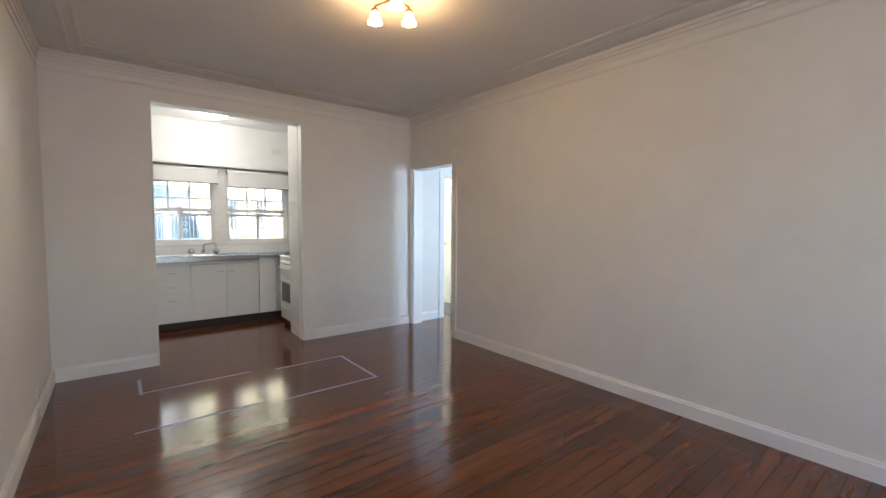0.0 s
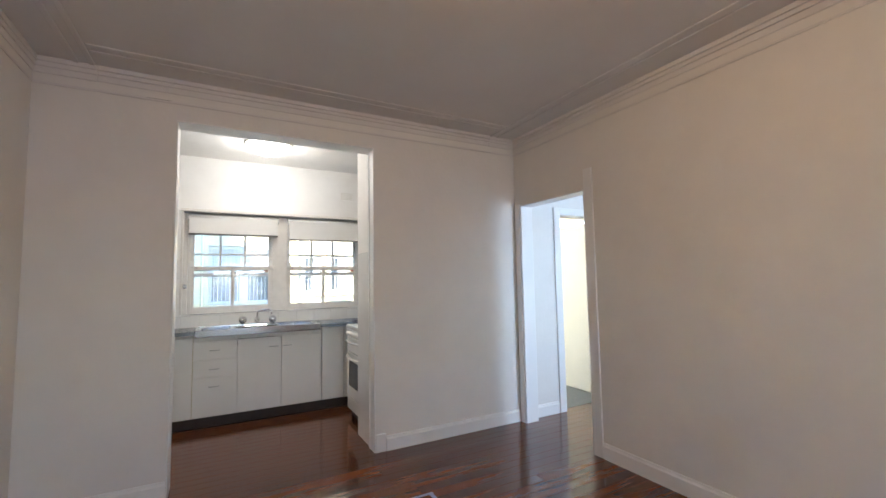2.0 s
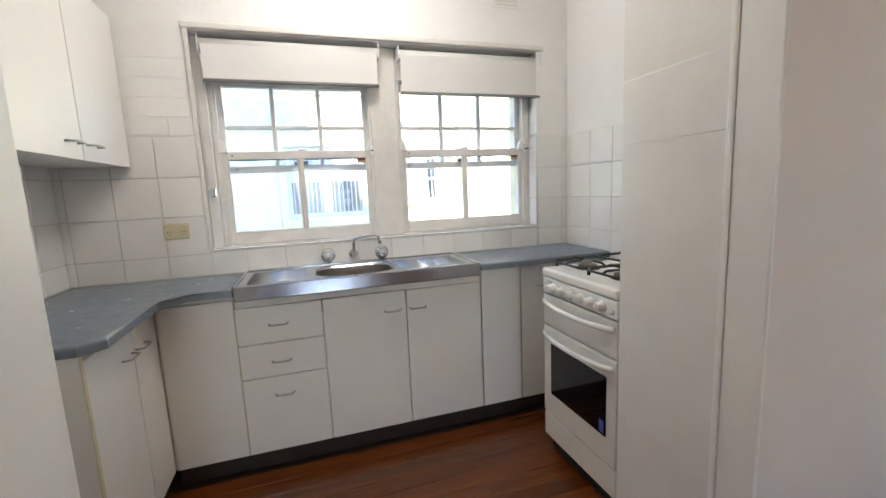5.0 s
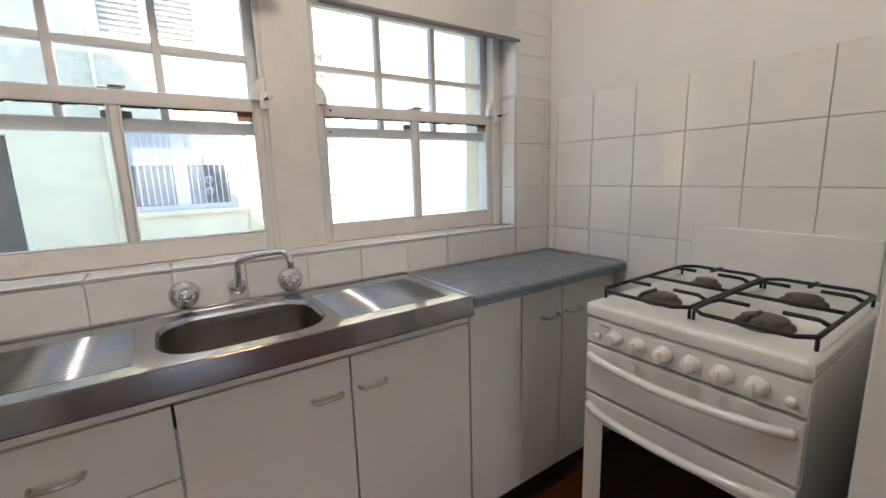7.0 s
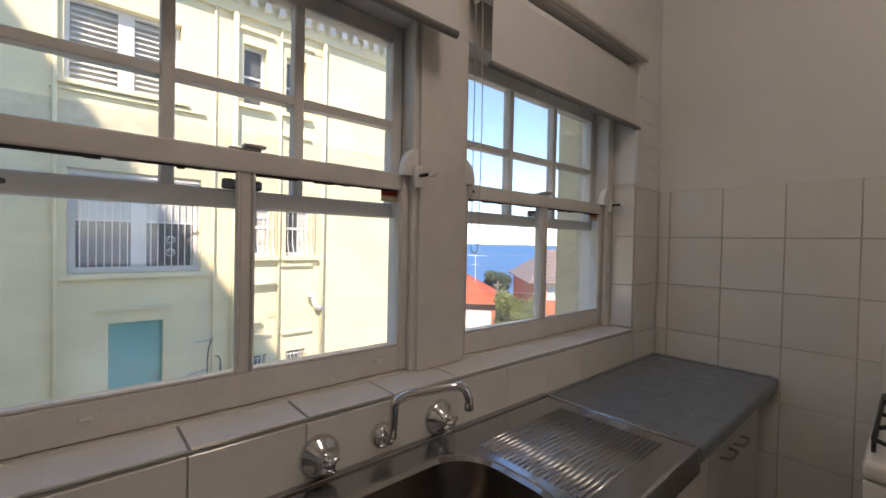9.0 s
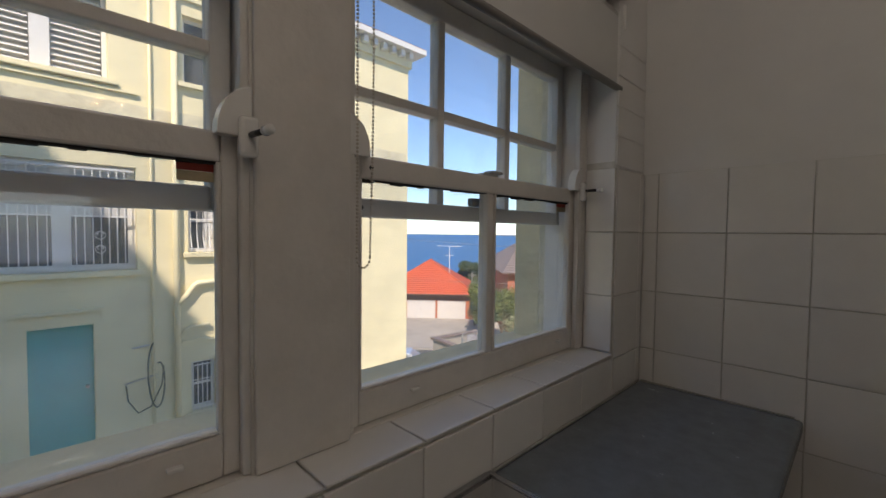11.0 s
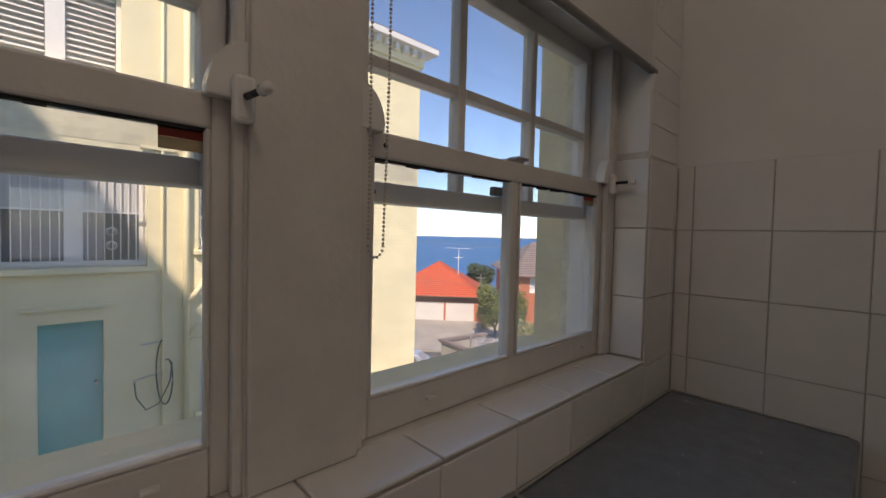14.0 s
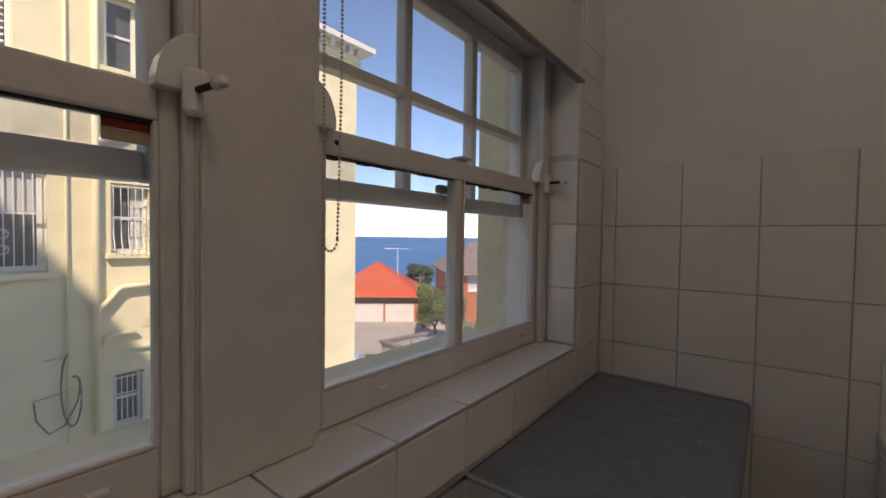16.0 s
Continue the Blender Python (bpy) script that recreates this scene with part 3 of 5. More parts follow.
for hi, lo in zip(cols_l, cols_l[1:]):
    for z0, z1 in zip(ZROW, ZROW[1:]):
        tile(bed_left, "x+", 0.053, hi - G / 2, z0 + G / 2, hi - lo - G, z1 - z0 - G)
bed_nib = structure("tile_bed_nib", boxed((OP1 - 0.0012, OP1 - 0.0004, 5.818, YNIB - 0.002, 0.0, 1.581)), M_TILE, "white glazed tiles on the nib")
zn = [0.002, ZROW[-2], ZROW[-1]]
for z0, z1 in zip(zn, zn[1:]):
    tile(bed_nib, "x-", OP1 + 0.0035, YNIB - 0.003, z0 + 0.0003, YNIB - 5.822, z1 - z0 - 0.0006)
# window sill and right reveal in tiles
bed_sill = structure("window_sill_bed", boxed((0.66, 2.514, YW + 0.001, 7.497, 1.0205, 1.0225)), M_GROUT, "tiled window sill")
bm = bmesh.new()
add_box(bm, 0, T - 0.004, -0.018, 0.098, 0, 0.006, bevel=0.0025)
sill_mesh = finish("tile", bm, M_TILE)
for k in range(10):
    ob = new("tile", sill_mesh)
    ob.parent = bed_sill
    ob.location = (0.6305 + 0.002 + T * k + (0.03 if k == 0 else 0), YW + 0.008, 1.0225)
bed_reveal = structure("reveal_bed", boxed((2.515, 2.5175, YW + 0.001, 7.497, 1.03, 1.60)), M_GROUT, "tiled window reveal")
for z0, z1 in zip(ZROW[1:], ZROW[2:]):
    tile(bed_reveal, "x-", 2.515, 7.495, max(z0, 1.032) + G / 2, 0.088, z1 - max(z0, 1.032) - G)

# bagged brick courses above the tiles, window wall
courses = structure("brick_courses", boxed((0.052, 0.655, YW - 0.0015, YW - 0.0005, 1.584, 2.07), (2.52, 2.733, YW - 0.0015, YW - 0.0005, 1.584, 2.07)), M_KWALL, "white painted bagged brickwork")
bm = bmesh.new()
add_box(bm, 0, 1, -0.0028, 0, 0, 0.085)
bmesh.ops.bevel(bm, geom=[e for e in bm.edges if abs(e.verts[0].co.x - e.verts[1].co.x) > 0.5 and e.verts[0].co.y < -0.002], offset=0.0022, segments=2, affect="EDGES")
brick_mesh = finish("brick", bm, M_KWALL)
for r in range(5):
    z = 1.587 + r * 0.088
    cuts = [0.056, 0.196, 0.426, 0.652] if r % 2 else [0.056, 0.310, 0.540, 0.652]
    for a, b in [*zip(cuts, cuts[1:]), (2.523, 2.731)]:
        ob = new("brick", brick_mesh)
        ob.parent, ob.location, ob.scale = courses, (a, YW - 0.0015, z), (b - a - 0.002, 1, 1)

# ---------------- double-hung windows ----------------
def sash_window(name, x0, x1, lab):
    """Box frame in the wall opening, upper sash (outer plane) in 3 x 2 panes and lower sash (inner plane) in 2 panes."""
    yi, yo, th = 7.515, 7.562, 0.038
    st = 0.03                      # stile width that shows
    w = thing(name, (x0, 7.5, 1.02), lab, "window", "kitchen windows", kind="structure")
    top = 1.90
    zr0, zr1 = 1.478, 1.520        # top rail of the lower sash
    zu0, zu1 = 1.412, 1.448        # bottom rail of the upper sash
    zb = 1.095
    low = part("lower_sash", boxed((x0, x0 + st, yi, yi + th, 1.032, zr1), (x1 - st, x1, yi, yi + th, 1.032, zr1), (x0 + st, x1 - st, yi, yi + th, 1.032, zb), (x0 + st, x1 - st, yi, yi + th, zr0, zr1), bevel=0.004), M_WINPAINT, w)
    xm = (x0 + x1) / 2
    part("glazing_bar", boxed((xm - 0.011, xm + 0.011, yi + 0.004, yi + th - 0.004, zb - 0.002, zr0 + 0.002), bevel=0.004), M_WINPAINT, low)
    for a, b in ((x0 + st, xm - 0.011), (xm + 0.011, x1 - st)):
        bm = boxed((a - 0.003, b + 0.003, yi + 0.017, yi + 0.020, zb - 0.003, zr0 + 0.003))
        part("pane", bm, M_GLASS, low).visible_shadow = False
        bead = [(a, a + 0.006, yi - 0.0005, yi + 0.013, zb, zr0), (b - 0.006, b, yi - 0.0005, yi + 0.013, zb, zr0), (a + 0.006, b - 0.006, yi - 0.0005, yi + 0.013, zb, zb + 0.006)]
        part("bead", boxed(*bead, bevel=0.002, segs=1), M_WINPAINT, low)
        bm = bmesh.new()
        rng = random.Random(int(a * 100))
        u = a
        while u < b - 0.01:
            du = rng.uniform(0.01, 0.04)
            add_box(bm, u, min(b, u + du), yi + 0.004, yi + 0.016, zr0 - rng.uniform(0.001, 0.006), zr0 + 0.001)
            u += du
        part("old_putty", bm, M_SEAL, low, "ragged dark old putty")
    up = part("upper_sash", boxed((x0, x0 + st, yo, yo + th, zu0, top), (x1 - st, x1, yo, yo + th, zu0, top), (x0 + st, x1 - st, yo, yo + th, zu0, zu1), (x0 + st, x1 - st, yo, yo + th, 1.855, top), bevel=0.004), M_WINPAINT, w)
    gw = (x1 - x0 - 2 * st) / 3
    zc = 1.650
    for k in (1, 2):
        xc = x0 + st + gw * k
        part("glazing_bar", boxed((xc - 0.011, xc + 0.011, yo + 0.003, yo + th - 0.004, zu1 - 0.002, 1.857), bevel=0.004), M_WINPAINT, up)
    bars = [(x0 + st + gw * k + (0.0112 if k else -0.002), x0 + st + gw * (k + 1) - (0.0112 if k < 2 else -0.002), yo + 0.003, yo + th - 0.004, zc - 0.010, zc + 0.010) for k in range(3)]
    part("cross_bar", boxed(*bars, bevel=0.003), M_WINPAINT, up)
    for k in range(3):
        a, b = x0 + st + gw * k + (0.011 if k else 0), x0 + st + gw * (k + 1) - (0.011 if k < 2 else 0)
        for c, d in ((zu1, zc - 0.010), (zc + 0.010, 1.857)):
            part("pane", boxed((a - 0.002, b + 0.002, yo + 0.018, yo + 0.021, c - 0.002, d + 0.002)), M_GLASS, up).visible_shadow = False
    # box frame: side linings, head, parting beads and inner stop
    fr = [(x0 - 0.022, x0 - 0.002, 7.497, 7.62, 1.023, 2.07), (x1 + 0.002, x1 + 0.022, 7.497, 7.62, 1.023, 2.07), (x0 - 0.002, x1 + 0.002, 7.497, 7.62, top + 0.002, 2.07), (x0 - 0.002, x1 + 0.002, 7.50, 7.64, 1.0, 1.0305)]
    part("window_frame", boxed(*fr, bevel=0.003), M_WINPAINT, w)
    part("stop_bead", boxed((x0 - 0.002, x0 + 0.010, 7.497, 7.513, 1.032, top), (x1 - 0.010, x1 + 0.002, 7.497, 7.513, 1.032, top), bevel=0.003), M_WINPAINT, w)
    # hardware: fitch fastener, side locks, lift tabs
    xh = xm + 0.0
    part("fastener", boxed((xh - 0.028, xh + 0.028, yi + 0.004, yi + 0.03, zr1, zr1 + 0.006), (xh - 0.005, xh + 0.035, yi - 0.004, yi + 0.024, zr1 + 0.006, zr1 + 0.013), bevel=0.002), M_NICKEL, w, "dull metal sash fastener")
    part("stop_block", boxed((xh - 0.032, xh + 0.04, yo - 0.012, yo + 0.006, zu1, zu1 + 0.020), bevel=0.004), M_BURNER, w)
    for lx, sgn in ((x1 - 0.012, 1), (x0 + 0.012, -1)):
        bm = bmesh.new()
        rim = [(lx + sgn * 0.018, zr1 - 0.006)] + [(lx + sgn * (0.018 - 0.046 * math.cos(radians(a))), zr1 - 0.006 + 0.070 * math.sin(radians(a))) for a in range(0, 91, 10)]
        front = [bm.verts.new((x, yi - 0.020, z)) for x, z in rim]
        back = [bm.verts.new((x, yi + 0.004, z)) for x, z in rim]
        bm.faces.new(front)
        bm.faces.new(back[::-1])
        for k in range(len(rim)):
            j = (k + 1) % len(rim)
            bm.faces.new((front[k], back[k], back[j], front[j]))
        bmesh.ops.bevel(bm, geom=bm.edges[:], offset=0.0015, segments=1, affect="EDGES")
        lock = part("sash_lock", bm, M_ENAMEL, w, "white plastic quarter-round sash lock")
        if sgn > 0:
            bm = bmesh.new()
            add_box(bm, lx - 0.004, lx + 0.022, yi - 0.036, yi - 0.0205, zr1 - 0.036, zr1 + 0.020, bevel=0.006)
            part("lock_body", bm, M_ENAMEL, lock)
            bm = bmesh.new()
            add_cyl(bm, (lx + 0.010, yi - 0.036, zr1 - 0.006), (lx + 0.016, yi - 0.070, zr1 - 0.005), 0.0042)
            part("key_stem", bm, M_IRON, lock, smooth=True)
            bm = bmesh.new()
            add_cyl(bm, (lx + 0.016, yi - 0.068, zr1 - 0.005), (lx + 0.017, yi - 0.084, zr1 - 0.005), 0.0068)
            part("key_tip", bm, M_ENAMEL, lock, smooth=True)
    for lx in (x0 + 0.15, x1 - 0.10):
        part("lift_tab", boxed((lx, lx + 0.02, yi - 0.010, yi + 0.001, 1.066, 1.072), bevel=0.002), M_ENAMEL, w)
    part("safety_sticker", boxed((x1 - st - 0.050, x1 - st - 0.002, yi + 0.0145, yi + 0.0165, zr0 - 0.014, zr0 - 0.002)), M_RED, w, "red printed safety sticker")
    part("sticker_text", boxed((x1 - st - 0.050, x1 - st - 0.002, yi + 0.0145, yi + 0.0165, zr0 - 0.028, zr0 - 0.0145)), M_STICKER, w)
    for hx, hz, hy in ((x0 + 0.055, (zr0 + zr1) / 2, yi), (x0 + 0.065, (zu0 + zu1) / 2, yo)):
        bm = bmesh.new()
        add_cyl(bm, (hx, hy - 0.0008, hz), (hx, hy + 0.002, hz), 0.0045)
        part("screw_hole", bm, M_DARK, w)
    return w


sash_window("window_1", 0.728, 1.507, "white timber double-hung kitchen window over the sink")
sash_window("window_2", 1.672, 2.478, "white timber double-hung kitchen window with a sea view")
structure("trim_pier", boxed((1.531, 1.648, 7.4972, 7.60, 1.024, 2.07), (1.512, 1.6675, 7.487, 7.4968, 1.0295, 2.07), bevel=0.003), M_WINPAINT, "wide white painted timber pier between the windows")
structure("trim_casing_left", boxed((0.657, 0.705, 7.470, 7.60, 1.024, 2.07), (0.646, 0.668, YW - 0.014, YW - 0.0075, 1.0295, 2.09), bevel=0.004), M_WINPAINT, "white painted window casing")
structure("trim_casing_right", boxed((2.501, 2.514, 7.497, 7.60, 1.03, 2.07), bevel=0.003), M_WINPAINT, "white painted window casing")
structure("trim_head", boxed((0.64, 2.56, YW - 0.026, YW - 0.001, 2.076, 2.105), bevel=0.006), M_WINPAINT, "white timber rail above the windows")

# roller blinds
def roller_blind(x0, x1, zb, lab, chain_x):
    b = thing("roller_blind", (x0, 7.44, 2.0), lab, "blind", "kitchen blinds")
    bm = bmesh.new()
    add_cyl(bm, (x0 - 0.008, 7.440, 2.022), (x1 + 0.008, 7.440, 2.022), 0.028, n=24)
    part("roll", bm, M_BLIND, b, smooth=True)
    part("fabric", boxed((x0, x1, 7.4125, 7.4140, zb, 2.022)), M_BLIND, b)
    bm = bmesh.new()
    add_cyl(bm, (x0 - 0.004, 7.413, zb - 0.006), (x1 + 0.004, 7.413, zb - 0.006), 0.0095, n=14)
    part("bottom_rail", bm, M_BLINDRAIL, b, "dark grey bottom rail", True)
    for xx in (x0 - 0.014, x1 + 0.008):
        part("bracket", boxed((xx, xx + 0.006, 7.40, 7.47, 1.99, 2.06), bevel=0.002), M_ENAMEL, b)
    bm = bmesh.new()
    links = int((2.0 - 1.345) / 0.006)
    pts = [(chain_x - 0.010, 7.445, 2.0 - k * 0.006) for k in range(links)]
    pts += [(chain_x + 0.002 - 0.012 * math.cos(math.pi * k / 7), 7.445, 1.342 - 0.016 * math.sin(math.pi * k / 7)) for k in range(8)]
    pts += [(chain_x + 0.014 + 0.006 * math.sin(math.pi * k / links), 7.445, 1.345 + k * 0.006) for k in range(links)]
    for p in pts:
        bmesh.ops.create_icosphere(bm, subdivisions=1, radius=0.0025, matrix=Matrix.Translation(p))
    part("bead_chain", bm, M_SILVER, b, "hanging bead chain")
    return b


roller_blind(0.712, 1.552, 1.855, "white roller blind rolled most of the way up", 0.682)
roller_blind(1.682, 2.536, 1.822, "white roller blind lowered over the top panes", 1.662)
cl = thing("chain_cleat", (0.684, 7.455, 1.31), "small chrome blind cleat on the casing", "cleat")
part("cleat_body", boxed((0.668, 0.700, 7.450, 7.468, 1.29, 1.335), bevel=0.006), M_CHROME, cl)

# double power point on the tiles
ps = thing("power_point", (0.517, YW, 1.13), "aged cream double power point on the tiles", "power point")
part("plate", boxed((0.462, 0.572, YW - 0.018, YW - 0.0095, 1.096, 1.170), bevel=0.004), M_SOCKET, ps)
for sx in (0.487, 0.547):
    bm = bmesh.new()
    for dx, dz in ((-0.007, 0.006), (0.007, 0.006), (0.0, -0.009)):
        add_box(bm, sx + dx - 0.0015, sx + dx + 0.0015, YW - 0.019, YW - 0.0178, 1.125 + dz - 0.004, 1.125 + dz + 0.004)
    part("pin_holes", bm, M_DARK, ps)
    part("switch", boxed((sx - 0.006, sx + 0.006, YW - 0.022, YW - 0.0175, 1.147, 1.160), bevel=0.002), M_SOCKET, ps)

# ---------------- cabinets ----------------
YC = 7.038


def bow_handle(parent, a, b, out, r=0.0042):
    """A wire handle from a to b that stands off by the vector out."""
    a, b, out = Vector(a), Vector(b), Vector(out)
    d = (b - a) * 0.12
    bm = bmesh.new()
    add_tube(bm, [a, a + out * 0.6 + d * 0.2, a + out + d, b + out - d, b + out * 0.6 - d * 0.2, b], r, 8)
    return part("handle", bm, M_NICKEL, parent, "dull metal bow handle", True)


base = thing("sink_base_cabinet", (0.79, YC, 0.1), "off-white base cabinet under the sink with drawers and doors", "cabinet")
part("body", boxed((0.795, 1.955, YC + 0.019, YW - 0.012, 0.1, 0.735), (0.795, 1.10, YC + 0.019, YW - 0.012, 0.7352, 0.838), (1.565, 1.955, YC + 0.019, YW - 0.012, 0.7352, 0.838)), M_CAB, base)
part("top_rail", boxed((0.795, 1.955, YC + 0.002, YC + 0.018, 0.803, 0.838), bevel=0.001), M_CAB, base)
for z0, z1 in ((0.628, 0.797), (0.468, 0.624), (0.104, 0.464)):
    d = part("drawer_front", boxed((0.792, 1.157, YC, YC + 0.017, z0, z1), bevel=0.0015), M_CAB, base)
    zc = z1 - 0.085
    bow_handle(d, (0.925, YC, zc), (1.005, YC, zc), (0, -0.026, 0))
for x0, x1, hx in ((1.163, 1.555, 1.449), (1.560, 1.955, 1.577)):
    d = part("cabinet_door", boxed((x0, x1, YC, YC + 0.017, 0.104, 0.797), bevel=0.0015), M_CAB, base)
    bow_handle(d, (hx, YC, 0.705), (hx + 0.08, YC, 0.705), (0, -0.026, 0))
end = thing("corner_base_cabinet", (1.96, YC, 0.1), "off-white base cabinet between sink and stove", "cabinet")
part("body", boxed((1.962, 2.724, YC + 0.019, YW - 0.012, 0.1, 0.864)), M_CAB, end)
for x0, x1, hx in ((1.962, 2.188, None), (2.194, 2.402, 2.290), (2.407, 2.722, 2.420)):
    d = part("cabinet_door", boxed((x0, x1, YC, YC + 0.017, 0.104, 0.856), bevel=0.0015), M_CAB, end)
    if hx:
        bow_handle(d, (hx, YC, 0.742), (hx + 0.085, YC, 0.742), (0, -0.026, 0))
corner = thing("blind_corner_cabinet", (0.49, YC, 0.1), "off-white corner cabinet with a plain panel", "cabinet")
part("body", boxed((0.06, 0.788, YC + 0.019, YW - 0.012, 0.1, 0.864)), M_CAB, corner)
part("panel", boxed((0.495, 0.786, YC, YC + 0.017, 0.104, 0.838), bevel=0.0015), M_CAB, corner)
part("edge_strip", boxed((0.787, 0.791, YC - 0.001, YC + 0.017, 0.104, 0.838)), M_CABEDGE, corner, "yellowed edge strip")
side = thing("side_base_cabinet", (0.49, 6.47, 0.1), "off-white base cabinet along the side wall with two doors", "cabinet")
part("body", boxed((0.06, 0.472, 6.468, YC + 0.018, 0.1, 0.864)), M_CAB, side)
part("end_panel", boxed((0.06, 0.490, 6.45, 6.466, 0.0, 0.864), bevel=0.0015), M_CAB, side)
part("edge_strip", boxed((0.4905, 0.493, 6.45, 6.4665, 0.0, 0.864)), M_CABEDGE, side, "yellowed edge strip")
for y0, y1, hy in ((6.47, 6.80, 6.70), (6.805, YC - 0.004, 6.82)):
    d = part("cabinet_door", boxed((0.474, 0.490, y0, y1, 0.104, 0.838), bevel=0.0015), M_CAB, side)
    bow_handle(d, (0.490, hy, 0.745), (0.490, hy + 0.085, 0.745), (0.028, 0, 0))
for sy, sz in ((6.4495, 0.55), (6.4495, 0.42)):
    bm = bmesh.new()
    add_cyl(bm, (0.30, 6.4498, sz), (0.30, 6.448, sz), 0.005)
    part("screw_cap", bm, M_SOCKET, side)
plinth = structure("plinth", boxed((0.49, 2.722, YC + 0.05, YC + 0.066, 0.001, 0.099), (0.425, 0.44, 6.47, YC + 0.05, 0.001, 0.099)), M_KICK, "dark recessed plinth below the cabinets")
upper = thing("wall_cabinet", (0.06, 6.6, 1.44), "off-white wall cabinet with two doors", "cabinet")
part("body", boxed((0.062, 0.352, 6.55, 7.388, 1.445, 2.10)), M_CAB, upper)
for y0, y1, hy in ((6.55, 6.966, 6.85), (6.972, 7.388, 7.0)):
    d = part("cabinet_door", boxed((0.353, 0.369, y0, y1, 1.442, 2.10), bevel=0.0015), M_CAB, upper)
    bow_handle(d, (0.369, hy, 1.50), (0.369, hy + 0.085, 1.50), (0.028, 0, 0))

# worktops
def worktop(lab, prism, seals):
    top = thing("worktop", (prism[0][0], prism[0][1], 0.866), lab, "worktop")
    bm = bmesh.new()
    add_prism(bm, prism, 0.866, 0.900)
    top_edges = [e for e in bm.edges if abs(e.verts[0].co.z - e.verts[1].co.z) < 1e-5 and e.verts[0].co.z > 0.89]
    bmesh.ops.bevel(bm, geom=top_edges, offset=0.012, segments=4, affect="EDGES", profile=0.5)
    part("slab", bm, M_LAM, top)
    for spec in seals:
        part("sealant", boxed(spec, bevel=0.001, segs=1), M_SEALANT, top, "greyed silicone bead along the tiles")


worktop("blue-grey speckled laminate worktop beside the stove", [(1.940, 6.983), (2.725, 6.983), (2.725, YW - 0.0095), (1.940, YW - 0.0095)], [(1.945, 2.715, YW - 0.016, YW - 0.0098, 0.9005, 0.9035), (2.717, 2.7248, 7.0, YW - 0.017, 0.9005, 0.9035)])
worktop("blue-grey speckled laminate corner worktop", [(0.060, 6.425), (0.500, 6.425), (0.553, 6.475), (0.553, 6.90), (0.640, 6.983), (0.800, 6.983), (0.800, YW - 0.0095), (0.060, YW - 0.0095)], [(0.070, 0.795, YW - 0.016, YW - 0.0098, 0.9005, 0.9035), (0.0602, 0.068, 6.44, YW - 0.017, 0.9005, 0.9035)])

# stainless sink top: rolled edges, bowl, two drainers
sink = thing("kitchen_sink", (1.37, 7.2, 0.9), "stainless steel sink top with one bowl and two ribbed drainers", "sink")
SX0, SX1, SY0, SY1, SZ = 0.803, 1.938, 6.990, YW - 0.0095, 0.903
BX0, BX1, BY0, BY1, BR = 1.142, 1.530, 7.032, 7.328, 0.105


def rounded(x0, x1, y0, y1, r, n=8):
    out = []
    for cx, cy, a in ((x1 - r, y1 - r, 0), (x0 + r, y1 - r, 90), (x0 + r, y0 + r, 180), (x1 - r, y0 + r, 270)):
        for k in range(n + 1):
            b = radians(a + 90 * k / n)
            out.append((cx + r * math.cos(b), cy + r * math.sin(b)))
    return out


bm = bmesh.new()
ring = rounded(BX0, BX1, BY0, BY1, BR)
nr = len(ring)
# deck: a fan of quads from the bowl's rim to the outer rectangle
outer = []
cxm, cym = (BX0 + BX1) / 2, (BY0 + BY1) / 2
for x, y in ring:
    dx, dy = x - cxm, y - cym
    k = min((SX1 - cxm) / dx if dx > 1e-9 else 1e9, (SX0 - cxm) / dx if dx < -1e-9 else 1e9, (SY1 - cym) / dy if dy > 1e-9 else 1e9, (SY0 - cym) / dy if dy < -1e-9 else 1e9)
    outer.append((cxm + dx * k, cym + dy * k))
levels = [(0.0, SZ, 0), (0.004, SZ - 0.002, 1), (0.010, SZ - 0.010, 1), (0.016, SZ - 0.10, 1), (0.03, SZ - 0.135, 1), (0.06, SZ - 0.147, 1)]
rows_v = [[bm.verts.new((x, y, SZ)) for x, y in outer]]
rows_p = []
for inset, z, _ in levels:
    rr = rounded(BX0 + inset, BX1 - inset, BY0 + inset, BY1 - inset, max(0.02, BR - inset))
    rows_p.append([(x, y, z) for x, y in rr])
for row in rows_p[:3]:
    rows_v.append([bm.verts.new(p) for p in row])
for u, w in zip(rows_v[:4], rows_v[1:4]):
    for k in range(nr):
        bm.faces.new((u[k], u[(k + 1) % nr], w[(k + 1) % nr], w[k]))
for cx2, cy2 in ((SX0, SY0), (SX1, SY0), (SX0, SY1), (SX1, SY1)):
    near = sorted(rows_v[0], key=lambda v: (v.co.x - cx2) ** 2 + (v.co.y - cy2) ** 2)[:2]
    bm.faces.new((near[0], near[1], bm.verts.new((cx2, cy2, SZ))))
part("deck", bm, M_STEEL, sink, smooth=False)
# bowl apart from the deck, its dark reflections put into the colour
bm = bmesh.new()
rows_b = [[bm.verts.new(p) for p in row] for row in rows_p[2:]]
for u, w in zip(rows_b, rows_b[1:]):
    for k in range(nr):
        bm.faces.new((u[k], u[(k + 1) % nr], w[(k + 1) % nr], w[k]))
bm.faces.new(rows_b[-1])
part("bowl", bm, M_BOWL, sink, "steel bowl with dim reflections painted into its colour", smooth=True)
part("front_fold", boxed((SX0, SX1, SY0 - 0.006, SY0 + 0.006, 0.842, SZ + 0.003), bevel=0.004), M_STEEL, sink)
